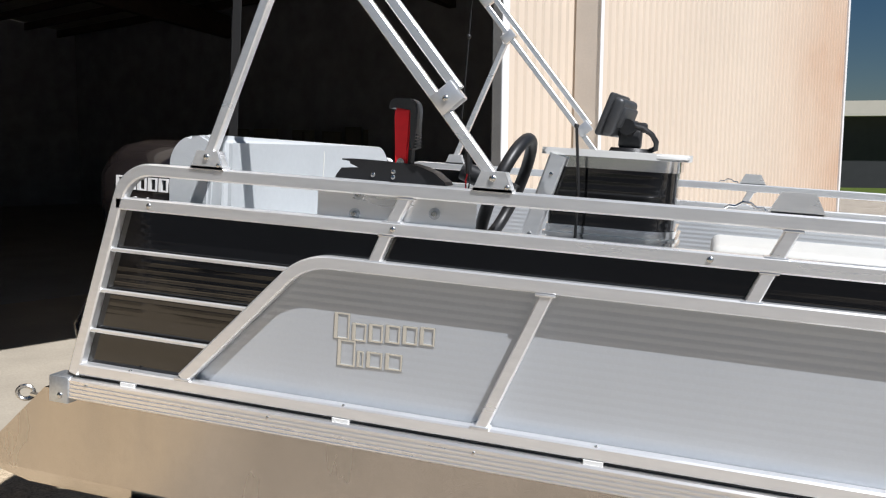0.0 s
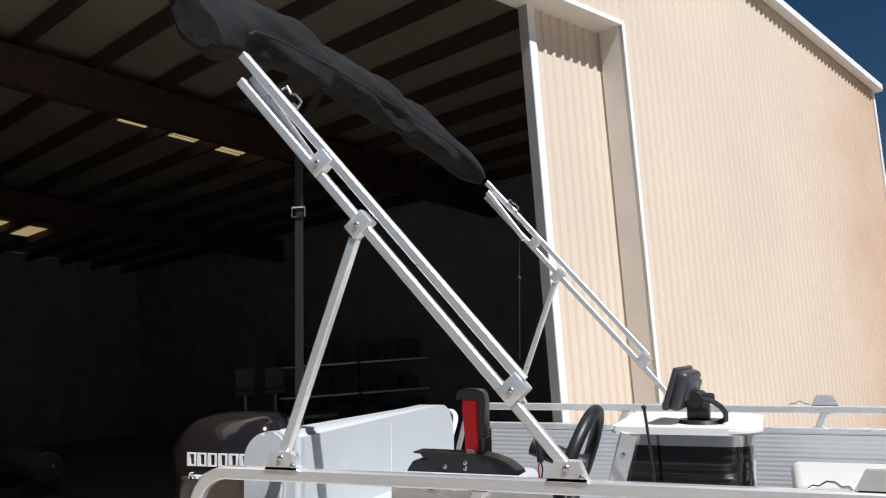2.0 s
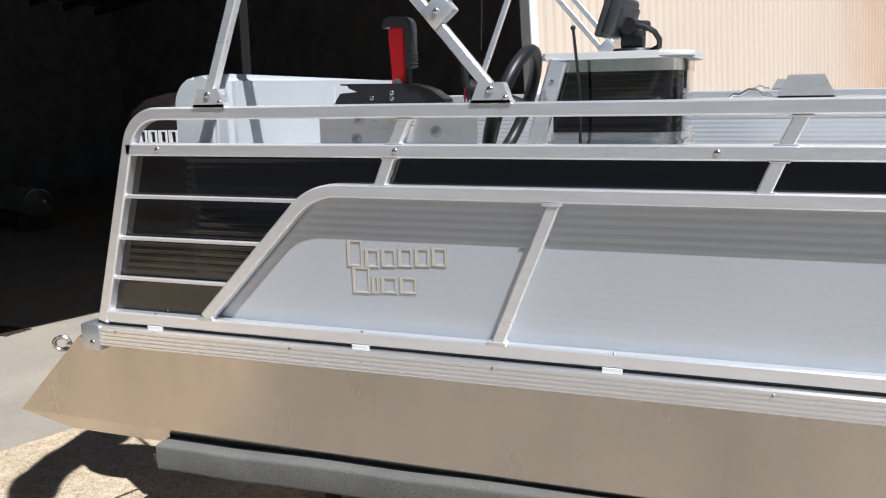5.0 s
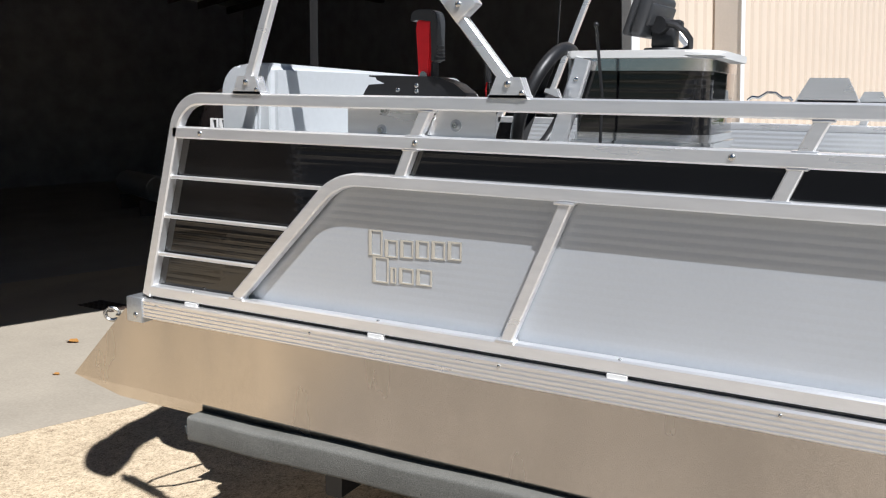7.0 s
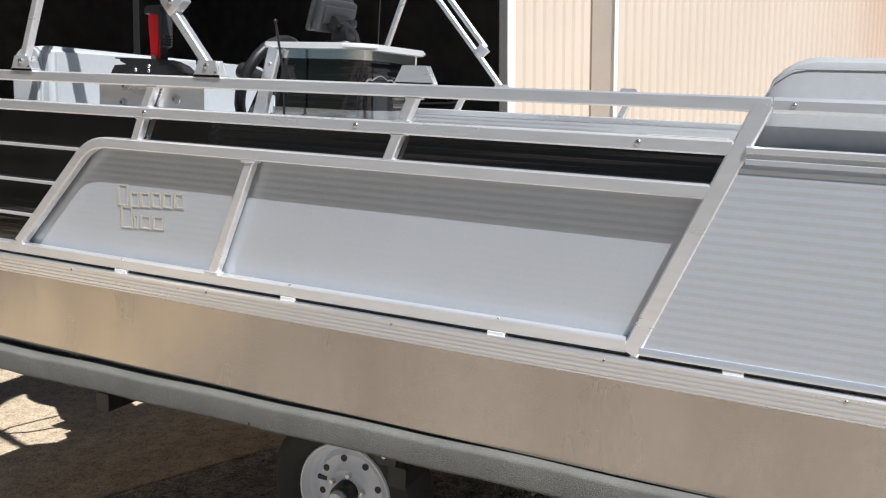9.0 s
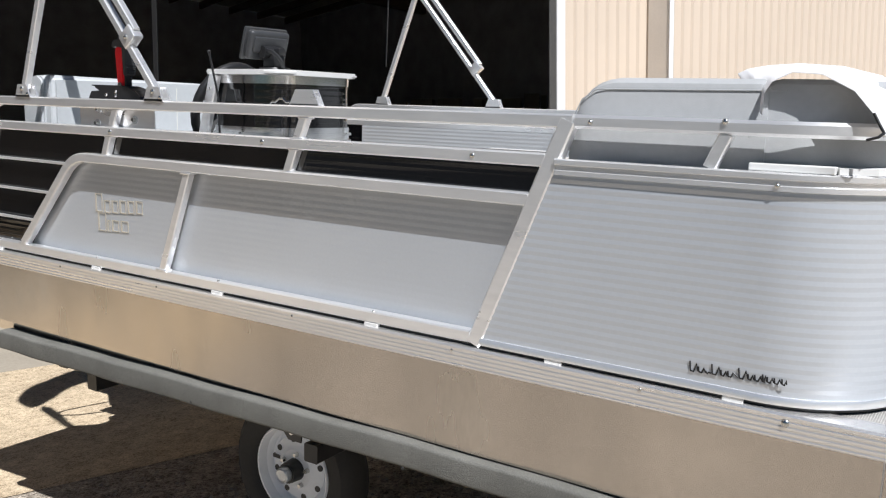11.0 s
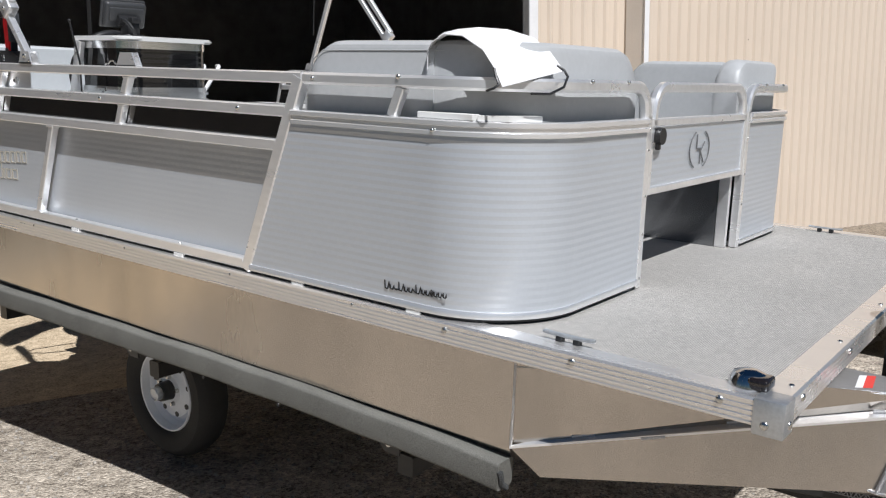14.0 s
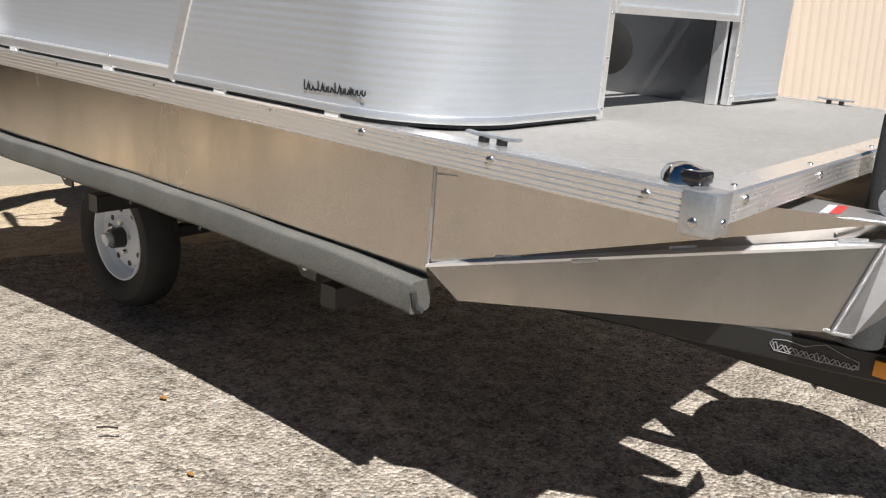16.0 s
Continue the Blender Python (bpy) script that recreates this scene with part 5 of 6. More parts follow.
outline = [(0.545, 0, 0.590), (0.825, 0, 0.590), (0.821, 0, 0.599), (0.793, 0, 0.619), (0.764, 0, 0.629), (0.736, 0, 0.635), (0.600, 0, 0.637), (0.562, 0, 0.637), (0.562, 0, 0.634), (0.581, 0, 0.632), (0.584, 0, 0.626), (0.606, 0, 0.618), (0.561, 0, 0.615), (0.550, 0, 0.600)]
prism(bm, [Vector(q) for q in outline], (0, 0.045, 0), (0, 0.105, 0))
part("housing", bm, BLACK_PLASTIC, ctrl, "black control housing", False)
for x, z in ((0.643, 0.603), (0.694, 0.614), (0.694, 0.601)):
    bm = nb(); ball(bm, (x, 0.044, z), 0.006, 1, 0.5, 1, 8); part("screw", bm, STEEL, ctrl)
bm = nb()
prism(bm, [Vector((x, 0, z)) for x, z in ((0.691, 0.628), (0.723, 0.628), (0.727, 0.763), (0.684, 0.763), (0.690, 0.745))], (0, 0.054, 0), (0, 0.088, 0))
bmesh.ops.bevel(bm, geom=list(bm.edges), offset=0.004, segments=2, affect="EDGES")
lever = part("lever", bm, RED, ctrl, "red throttle lever")
bm = nb()
prism(bm, [Vector((x, 0, z)) for x, z in ((0.671, 0.764), (0.675, 0.781), (0.688, 0.787), (0.726, 0.786), (0.739, 0.779), (0.744, 0.760), (0.742, 0.700), (0.738, 0.668), (0.728, 0.668), (0.729, 0.762), (0.700, 0.766), (0.673, 0.760))], (0, 0.050, 0), (0, 0.092, 0))
bmesh.ops.bevel(bm, geom=list(bm.edges), offset=0.003, segments=2, affect="EDGES")
grip = part("grip", bm, DARK_CASE, lever, "dark grey ribbed grip")
for k in range(5):
    bm = nb(); box(bm, 0.738, 0.745, 0.053, 0.089, 0.672 + 0.0075 * k, 0.676 + 0.0075 * k, 0.001, 1); part("rib", bm, DARK_CASE, lever)
bm = nb(); box(bm, 0.724, 0.732, 0.058, 0.084, 0.630, 0.669, 0.002, 1); part("stem", bm, BLACK_PLASTIC, lever, "black lever stem")
bm = nb(); cyl(bm, (0.708, 0.056, 0.637), (0.708, 0.050, 0.637), 0.010, seg=16); part("bolt", bm, STEEL, lever)

console = thing("helm_console", "low helm console with white top and black fluted sides", "console", base=(1.19, 0.34, 0.0))
C0, C1, D0, D1 = 1.045, 1.335, 0.165, 0.53


def console_plan(g=0.0, r=0.07):
    pts = []
    cs = [((C0 - g), D0 - g), (C1 + g, D0 - g), (C1 + g, D1 + g), (C0 - g, D1 + g)]
    for i in range(4):
        p0, c, p1 = cs[i - 1], cs[i], cs[(i + 1) % 4]
        rr = r if i in (1, 2) else 0.012
        pts += arc((*p0, 0), (*c, 0), (*p1, 0), rr, 6)
    return pts


for name, z0, z1, g, mat, lab in (("lower_band", 0.474, 0.516, 0.004, BAND, "bright aluminium band"), ("upper_band", 0.652, 0.679, 0.003, BAND, "bright aluminium band"), ("foot_bead", 0.446, 0.474, 0.010, BAND, "bright rolled bead"), ("mid_bead", 0.490, 0.498, 0.010, BAND, "bright rolled bead"),
                                  ("side_wrap", 0.516, 0.652, 0.0, BLACK_PANEL, "glossy black fluted wrap"), ("base", 0.0, 0.446, -0.005, PANEL_IN, "silver base"),
                                  ("top", 0.679, 0.695, 0.022, WHITE_PLASTIC, "white moulded top")):
    bm = nb()
    prism(bm, [p + Vector((0, 0, z0)) for p in console_plan(g)], (0, 0, 0), (0, 0, z1 - z0))
    if name == "top":
        bmesh.ops.bevel(bm, geom=[e for e in bm.edges if abs(e.verts[0].co.z - e.verts[1].co.z) < 1e-5], offset=0.005, segments=2, affect="EDGES")
    part(name, bm, mat, console, lab)
bm = nb(); sweep(bm, [(0.955, 0.150, 0.30), (1.064, 0.150, 0.678)], square_profile(0.022, 0.040, 0.004), side=(0, 1, 0)); sf = part("side_frame", bm, ALU, console, "slanted aluminium side frame")
for k in (0.15, 0.5, 0.88):
    bm = nb(); ball(bm, (0.955 + 0.109 * k, 0.138, 0.30 + 0.378 * k), 0.005, 1, 0.5, 1, 8); part("screw", bm, STEEL, sf)
wheel_c, tilt = Vector((0.896, 0.36, 0.575)), Matrix.Rotation(radians(-70), 3, "Y")
bm = nb()
sweep(bm, [wheel_c + tilt @ Vector((0.146 * math.cos(2 * math.pi * i / 28), 0.146 * math.sin(2 * math.pi * i / 28), 0)) for i in range(28)], round_profile(0.0165, 12), closed=True)
sw = part("steering_wheel", bm, BLACK_PLASTIC, console, "black steering wheel")
bm = nb()
for a in (90, 210, 330):
    sweep(bm, [wheel_c + tilt @ Vector((0, 0, 0.03)), wheel_c + tilt @ Vector((0.14 * math.cos(radians(a)), 0.14 * math.sin(radians(a)), 0))], square_profile(0.022, 0.008, 0.002))
cyl(bm, wheel_c + tilt @ Vector((0, 0, -0.02)), wheel_c + tilt @ Vector((0, 0, 0.13)), 0.026)
part("spokes", bm, BLACK_PLASTIC, sw)
bm = nb(); sweep(bm, [(1.123, 0.112, 0.44), (1.122, 0.11, 0.60), (1.110, 0.085, 0.745)], round_profile(0.0035, 8)); ball(bm, (1.110, 0.085, 0.745), 0.006); part("antenna", bm, BLACK_PLASTIC, console, "thin black whip antenna")
# far console side equipment
sonar = thing("fish_finder", "black fish finder on a swivel mount with a looped cable", "fish finder", base=(1.2, 0.29, 0.697))
SCREEN = Matrix.Translation((1.182, 0.260, 0.775)) @ Matrix.Rotation(radians(-7), 4, "Z") @ Matrix.Rotation(radians(18), 4, "Y")
bm = nb(); box(bm, -0.012, 0.018, -0.078, 0.078, -0.047, 0.047, 0.012, 3, SCREEN); case = part("screen_case", bm, DARK_CASE, sonar, "dark grey screen housing")
bm = nb(); box(bm, -0.022, -0.008, -0.084, 0.084, -0.052, 0.052, 0.006, 2, SCREEN); part("bezel", bm, DARK_CASE, case, "dark grey bezel")
bm = nb(); box(bm, 0.012, 0.026, -0.066, 0.066, -0.020, 0.030, 0.006, 2, SCREEN); part("back_bulge", bm, DARK_CASE, case, "raised back of the housing")
bm = nb(); cyl(bm, SCREEN @ Vector((0.036, -0.040, -0.012)), SCREEN @ Vector((0.036, 0.040, -0.012)), 0.019, seg=18); part("tilt_knob", bm, BLACK_PLASTIC, case, "black tilt knob")
bm = nb(); cyl(bm, (1.217, 0.262, 0.695), (1.217, 0.262, 0.704), 0.052, 0.048, seg=24); part("foot", bm, BLACK_PLASTIC, sonar, "round black foot")
bm = nb(); box(bm, 1.188, 1.240, 0.236, 0.288, 0.703, 0.748, 0.007); box(bm, 1.205, 1.252, 0.246, 0.278, 0.742, 0.766, 0.007); part("swivel_mount", bm, BLACK_PLASTIC, sonar)
bm = nb(); sweep(bm, [(1.205, 0.235, 0.757), (1.222, 0.222, 0.757), (1.245, 0.222, 0.752), (1.266, 0.226, 0.738), (1.277, 0.232, 0.721), (1.276, 0.240, 0.706), (1.262, 0.250, 0.700)], round_profile(0.0062, 8)); part("cable", bm, BLACK_PLASTIC, sonar)

lounge = thing("side_lounge", "cream vinyl side bench along the far fence", "bench", base=(1.9, 1.75, 0.0))
bm = nb(); box(bm, 1.45, 2.6, 1.52, 2.04, 0.0, 0.27, 0.01); part("base", bm, VINYL_CREAM, lounge)
bm = nb(); cushion(bm, 1.43, 2.6, 1.50, 2.05, 0.27, 0.37, 0.035); part("seat", bm, VINYL_CREAM, lounge)


for near in (True, False):
    s = thing("corner_bench", "grey vinyl bow corner bench with rounded backrests", "bench", "bow benches", (2.75, 0.3 if near else BEAM - 0.3, 0.0))
    bm = nb(); prism(bm, [(2.44, 0.06, 0.0), (2.82, 0.06, 0.0), (2.92, 0.10, 0.0), (3.00, 0.19, 0.0), (3.03, 0.30, 0.0), (3.03, 0.70, 0.0), (2.44, 0.70, 0.0)], (0, 0, 0), (0, 0, 0.30)); part("base", flip(bm, near), BASE_GREY, s, "dull grey metal seat base")
    bm = nb(); cushion(bm, 2.42, 3.04, 0.10, 0.71, 0.30, 0.40, 0.035); part("seat", flip(bm, near), VINYL_GREY, s, "grey vinyl cushion")
    bm = nb(); box(bm, 3.032, 3.072, 0.682, 0.700, 0.0, 0.285, 0.002, 1); box(bm, 3.030, 3.036, 0.660, 0.690, 0.0, 0.285); part("corner_angle", flip(bm, near), ALU, s, "aluminium corner angle", False)
    bm = nb(); lathe(bm, [(-0.0895, 0.0), (-0.0895, 0.092), (-0.085, 0.100), (-0.078, 0.092), (-0.078, 0.070), (-0.088, 0.058), (-0.088, 0.030), (-0.082, 0.0)], (2.65, 0.612, 0.150), 28); part("speaker", flip(bm, near), RUBBER, s, "round black speaker")
    for name, path in (("side_backrest", [(2.368, 0.095), (2.806, 0.095)]), ("corner_backrest", [(2.80, 0.098)] + [tuple(p)[:2] for p in arc((2.80, 0.098, 0), (3.008, 0.098, 0), (3.008, 0.66, 0), 0.17, 10)] + [(3.008, 0.66)])):
        pts = []
        for a, b in zip(path, path[1:]):
            k = max(2, int((Vector(b) - Vector(a)).length / 0.02))
            pts += [Vector(a).lerp(Vector(b), i / k) for i in range(k)]
        pts.append(Vector(path[-1]))
        run, rings = 0.0, []
        total = sum((b - a).length for a, b in zip(pts, pts[1:]))
        bm = nb()
        for i, p in enumerate(pts):
            if i:
                run += (p - pts[i - 1]).length
            d = (pts[min(i + 1, len(pts) - 1)] - pts[max(i - 1, 0)]).normalized()
            nrm = Vector((d.y, -d.x))
            ra, rb = (0.11, 0.004) if name == "side_backrest" else (0.004, 0.10)
            top = 0.675
            for e, r in ((run, ra), (total - run, rb)):
                if e < r:
                    top = min(top, 0.675 - r + math.sqrt(max(0.0, r * r - (r - e) ** 2)))
            prof = [(-0.045, 0.40), (0.045, 0.40), (0.045, top - 0.03), (0.038, top - 0.012), (0.022, top - 0.002), (0.0, top), (-0.022, top - 0.002), (-0.038, top - 0.012), (-0.045, top - 0.03)]
            rings.append([bm.verts.new((p.x + nrm.x * a, p.y + nrm.y * a, z)) for a, z in prof])
        for r0, r1 in zip(rings, rings[1:]):
            for j in range(len(r0)):
                bm.faces.new((r0[j], r0[(j + 1) % len(r0)], r1[(j + 1) % len(r0)], r1[j]))
        bm.faces.new(rings[0]); bm.faces.new(rings[-1][::-1])
        br = part(name, flip(bm, near), VINYL_GREY, s, "grey vinyl backrest with welted edge")
        bm = nb()
        sweep(bm, [(2.376, 0.0495, 0.585), (2.395, 0.0495, 0.625), (2.43, 0.0495, 0.648), (2.80, 0.0495, 0.650)] if name == "side_backrest" else [(2.806, 0.0525, 0.650), (2.84, 0.0525, 0.650)], round_profile(0.0016, 6))
        part("welt", flip(bm, near), VINYL_GREY, br, "raised welt")

sheet = thing("white_sheet", "curved white card tied over the bow rail with black cord", "sheet", base=(3.0, 0.2, 0.6))
bm = nb()
near_edge = [(2.800, 0.600), (2.800, 0.645), (2.814, 0.668), (2.852, 0.687), (2.908, 0.683), (2.968, 0.652), (3.003, 0.612), (3.028, 0.571)]
far_edge = [(2.700, 0.690), (2.720, 0.700), (2.765, 0.708), (2.830, 0.712), (2.915, 0.706), (2.990, 0.687), (3.040, 0.653), (3.080, 0.610)]
rows = []
for i in range(29):
    f = i / 4
    k, g = min(6, int(f)), f - min(6, int(f))
    a = Vector((near_edge[k][0] + (near_edge[k + 1][0] - near_edge[k][0]) * g, 0.032 - 0.014 * i / 28, near_edge[k][1] + (near_edge[k + 1][1] - near_edge[k][1]) * g))
    b = Vector((far_edge[k][0] + (far_edge[k + 1][0] - far_edge[k][0]) * g, 0.20, far_edge[k][1] + (far_edge[k + 1][1] - far_edge[k][1]) * g))
    rows.append([a.lerp(b, j / 6) for j in range(7)])
slab(bm, rows, (0, 0, -0.002))
part("card", bm, PAPER, sheet, "white card")
bm = nb()
sweep(bm, [(3.006, 0.016, 0.610), (3.018, 0.008, 0.590), (3.028, 0.004, 0.574), (3.020, -0.004, 0.566), (3.000, -0.003, 0.560)], round_profile(0.003, 6))
part("cord", bm, BLACK_PLASTIC, sheet, "black tie cord")
bm = nb()
sweep(bm, [(3.066, 0.190, 0.622), (3.082, 0.196, 0.612), (3.098, 0.188, 0.596), (3.102, 0.165, 0.572), (3.090, 0.125, 0.556), (3.066, 0.080, 0.556)], round_profile(0.003, 6))
part("cord", bm, BLACK_PLASTIC, sheet, "black tie cord")
ledge = thing("white_board", "thin white board lying on the bow rail cap", "board", base=(2.95, 0.03, 0.489))
bm = nb(); box(bm, 2.785, 2.95, 0.016, 0.046, 0.4895, 0.5045, 0.002); prism(bm, [(2.956, 0.028, 0.4895), (3.020, 0.062, 0.4895), (3.058, 0.150, 0.4895), (3.032, 0.160, 0.4895), (2.998, 0.084, 0.4895), (2.944, 0.056, 0.4895)], (0, 0, 0), (0, 0, 0.013)); part("board", bm, WHITE_PLASTIC, ledge, "", False)
ledge = thing("white_board", "thin white board lying on the mid rail", "board", base=(2.2, 0.06, 0.499))
bm = nb(); box(bm, 2.13, 2.31, 0.035, 0.10, 0.486, 0.499, 0.002); part("board", bm, WHITE_PLASTIC, ledge, "", False)


# ---- trailer ----
def bunk_z(x):
    """Height of the bunk's middle, bowed along its length."""
    f = (x + 0.02) / 3.10
    return -0.362 + 0.0455 * f - 0.0335 * max(0.0, (f - 0.60) / 0.40) ** 2


trailer = thing("boat_trailer", "black steel boat trailer with carpeted bunks and white wheels", "trailer", base=(1.2, 1.05, -1.0))
for near in (True, False):
    bm = nb()
    sweep(bm, [(-0.02 + 3.10 * k / 62, 0.022, bunk_z(-0.02 + 3.10 * k / 62)) for k in range(63)], soft_profile(0.066, 0.074, 0.010), side=(0, 1, 0))
    for v in bm.verts:
        v.co += Vector((0, 0.0022 * math.sin(v.co.x * 19) * math.sin(v.co.x * 7 + 1), 0.0018 * math.sin(v.co.x * 13 + 2)))
    bunk = part("bunk", flip(bm, near), CARPET, trailer, "grey carpeted bunk board")
    for x in (0.36, 1.53, 2.72):
        bm = nb(); prism(bm, [(x - 0.045, 0.004, -0.366), (x + 0.04, 0.004, -0.366), (x + 0.03, 0.012, -0.405), (x - 0.02, 0.012, -0.405)], (0, 0, 0), (0, 0.006, 0)); br = part("bunk_bracket", flip(bm, near), BLACK_STEEL, trailer)
        bm = nb(); ball(bm, (x, 0.003, -0.376), 0.008, 1, 0.6, 1, 8); part("bolt", flip(bm, near), STEEL, br)
    for x in (0.75, 1.10, 1.95, 2.30):
        bm = nb(); ball(bm, (x, -0.008, -0.372), 0.006, 1, 0.6, 1, 8); part("staple", flip(bm, near), BLACK_STEEL, bunk)
    bm = nb(); sweep(bm, [(3.083, -0.008, -0.335), (3.086, -0.006, -0.350), (3.080, 0.004, -0.372), (3.086, 0.02, -0.385)], round_profile(0.008, 7)); part("wrap_end", flip(bm, near), CARPET_DARK, bunk, "folded torn carpet end")
    bm = nb(); sweep(bm, [(-0.026, -0.006, -0.352), (-0.024, -0.004, -0.372), (0.01, 0.0, -0.388)], round_profile(0.008, 7)); part("wrap_end", flip(bm, near), CARPET_DARK, bunk, "folded torn carpet end")
    bm = nb(); sweep(bm, [(-0.1, 0.58, -0.55), (2.62, 0.58, -0.55)], square_profile(0.05, 0.10, 0.006), side=(0, 1, 0)); part("frame_rail", flip(bm, near), BLACK_STEEL, trailer)
bm = nb(); sweep(bm, [(1.2, 0.45, -0.73), (1.2, BEAM - 0.45, -0.73)], square_profile(0.05, 0.05, 0.005), side=(1, 0, 0)); part("axle", bm, BLACK_STEEL, trailer)
for x in (0.41, 1.52, 2.70):
    bm = nb(); sweep(bm, [(x, 0.10, -0.478), (x, BEAM - 0.10, -0.478)], square_profile(0.055, 0.06, 0.004), side=(1, 0, 0)); part("cross_member", bm, BLACK_STEEL, trailer)
bm = nb(); sweep(bm, [(2.4, 1.05, -0.60), (5.2, 1.05, -0.62)], square_profile(0.075, 0.11, 0.006), side=(0, 1, 0)); part("tongue", bm, BLACK_STEEL, trailer)


TYRE_R = 0.286
for near in (True, False):
    c = (1.186, 0.42, -0.722)
    wheel_prof = [(-0.075, 0.158), (-0.070, 0.20), (-0.072, 0.25), (-0.05, 0.276), (-0.02, TYRE_R), (0.02, TYRE_R), (0.05, 0.276), (0.072, 0.25), (0.070, 0.20), (0.058, 0.182), (0.045, 0.170)]
    bm = nb(); lathe(bm, wheel_prof, c); w = part("wheel", flip(bm, near), RUBBER, trailer, "black rubber tyre")
    bm = nb(); lathe(bm, [(0.050, 0.173), (0.056, 0.169), (0.055, 0.164), (0.042, 0.160), (0.020, 0.157), (0.014, 0.150), (-0.004, 0.144), (-0.008, 0.136), (0.002, 0.126), (0.014, 0.120), (0.018, 0.092), (0.026, 0.080), (0.032, 0.072), (0.032, 0.036), (0.032, 0.0)], c); rim = part("rim", flip(bm, near), RIM_WHITE, w, "white painted steel rim")
    # rim is not pierced: dark discs and a plate give the holes' shade
    for i in range(8):
        a = 2 * math.pi * (i + 0.3) / 8
        p = Vector((c[0] + 0.108 * math.cos(a), c[1] - 0.0170, c[2] + 0.108 * math.sin(a)))
        bm = nb(); cyl(bm, p + Vector((0, 0.004, 0)), p - Vector((0, 0.0015, 0)), 0.0115, seg=14); part("vent_hole", flip(bm, near), BLACK_STEEL, w, "dark disc standing for the shade in a vent hole")
    bm = nb(); box(bm, c[0] - 0.125, c[0] - 0.088, c[1] - 0.0195, c[1] - 0.010, c[2] + 0.012, c[2] + 0.026); part("slot", flip(bm, near), BLACK_STEEL, w, "dark plate standing for the shade in a slot", False)
    for i in range(5):
        a = 2 * math.pi * (i + 0.15) / 5
        p = Vector((c[0] + 0.060 * math.cos(a), c[1] - 0.030, c[2] + 0.060 * math.sin(a)))
        bm = nb(); cyl(bm, p, p - Vector((0, 0.018, 0)), 0.011, 0.008, seg=6); part("lug_nut", flip(bm, near), STEEL, w, "steel lug nut")
    bm = nb(); lathe(bm, [(0.030, 0.043), (0.034, 0.041), (0.070, 0.039), (0.080, 0.037), (0.080, 0.0)], c, 24); part("hub", flip(bm, near), BLACK_STEEL, w, "black hub")
    bm = nb(); lathe(bm, [(0.078, 0.028), (0.104, 0.028), (0.107, 0.024), (0.104, 0.020), (0.104, 0.0)], c, 24); part("grease_cap", flip(bm, near), GALV, w, "grey grease cap")


# nose fittings and the trailer's front end
for near in (True, False):
    bm = nb()
    prism(bm, [(3.09, 0.030, -0.080), (3.672, 0.362, -0.080), (3.874, 0.464, -0.080), (3.920, 0.495, -0.080), (3.920, 0.54, -0.080), (3.83, 0.555, -0.080), (3.67, 0.56, -0.080), (3.09, 0.58, -0.080)], (0, 0, 0), (0, 0, 0.004))
    part("nose_top", flip(bm, near), HULL_TOP, boat, "flat nose top plate", False)
    bm = nb(); sweep(bm, [(3.57, 0.305, -0.076), (3.672, 0.362, -0.076), (3.874, 0.464, -0.077)], round_profile(0.004, 8)); part("weld", flip(bm, near), WELD, boat, "weld bead")
    bm = nb()
    pts = [stem_low.lerp(stem_top, k / 40) + Vector((-0.004, -0.010, 0)) for k in range(41)]
    sweep(bm, [q + Vector((0, 0.0015 * (k % 2), 0)) for k, q in enumerate(pts)], round_profile(0.0055, 8)); part("weld", flip(bm, near), WELD, boat, "wide weld bead")
    bm = nb(); sweep(bm, [stem_low + Vector((-0.028, -0.006, 0.004)), stem_low + Vector((0.0, -0.010, 0.002)), stem_low + Vector((0.034, -0.012, 0.006))], round_profile(0.004, 8)); part("weld", flip(bm, near), WELD, boat, "weld bead")
    for lab, mat, x0, x1 in (("white half of a warning sticker", WHITE_TRIM, 0.0, 0.016), ("red half of a warning sticker", RED_STICK, 0.016, 0.036)):
        bm = nb(); prism(bm, [(3.748 + x0 * 0.9, 0.424 + x0 * 0.6, -0.0755), (3.748 + x1 * 0.9, 0.424 + x1 * 0.6, -0.0755), (3.737 + x1 * 0.9, 0.519 + x1 * 0.6, -0.0755), (3.737 + x0 * 0.9, 0.519 + x0 * 0.6, -0.0755)], (0, 0, 0), (0, 0, 0.0006)); part("sticker", flip(bm, near), mat, boat, lab, False)
    bm = nb()
    sweep(bm, [(3.862 + 0.027 * math.cos(2 * math.pi * i / 20), 0.52, -0.047 + 0.027 * math.sin(2 * math.pi * i / 20)) for i in range(20)], square_profile(0.012, 0.016, 0.002), closed=True, side=(0, 1, 0))
    part("bow_eye", flip(bm, near), GALV, boat, "welded bow eye")
bm = nb(); sweep(bm, [(-0.27, 0.05, -0.085), (-0.355, 0.05, -0.083)], round_profile(0.007, 6))
sweep(bm, [(-0.376 + 0.019 * math.cos(2 * math.pi * i / 20), 0.05 + 0.010 * math.cos(2 * math.pi * i / 20), -0.082 + 0.019 * math.sin(2 * math.pi * i / 20)) for i in range(20)], round_profile(0.0062, 8), closed=True)
part("stern_eye", bm, STEEL, boat, "steel stern eye bolt")
bm = nb(); lathe(bm, [(0.0, 0.0), (0.0, 0.047), (0.004, 0.050), (0.535, 0.050), (0.540, 0.047), (0.540, 0.0)], (0, 0, 0), 28)
bmesh.ops.transform(bm, matrix=Matrix.Translation((3.79, 0.80, -0.44)) @ Matrix.Rotation(radians(-90), 4, "X"), verts=bm.verts)
part("guide_post", bm, CARPET_DARK, trailer, "dark carpeted bow stop post")
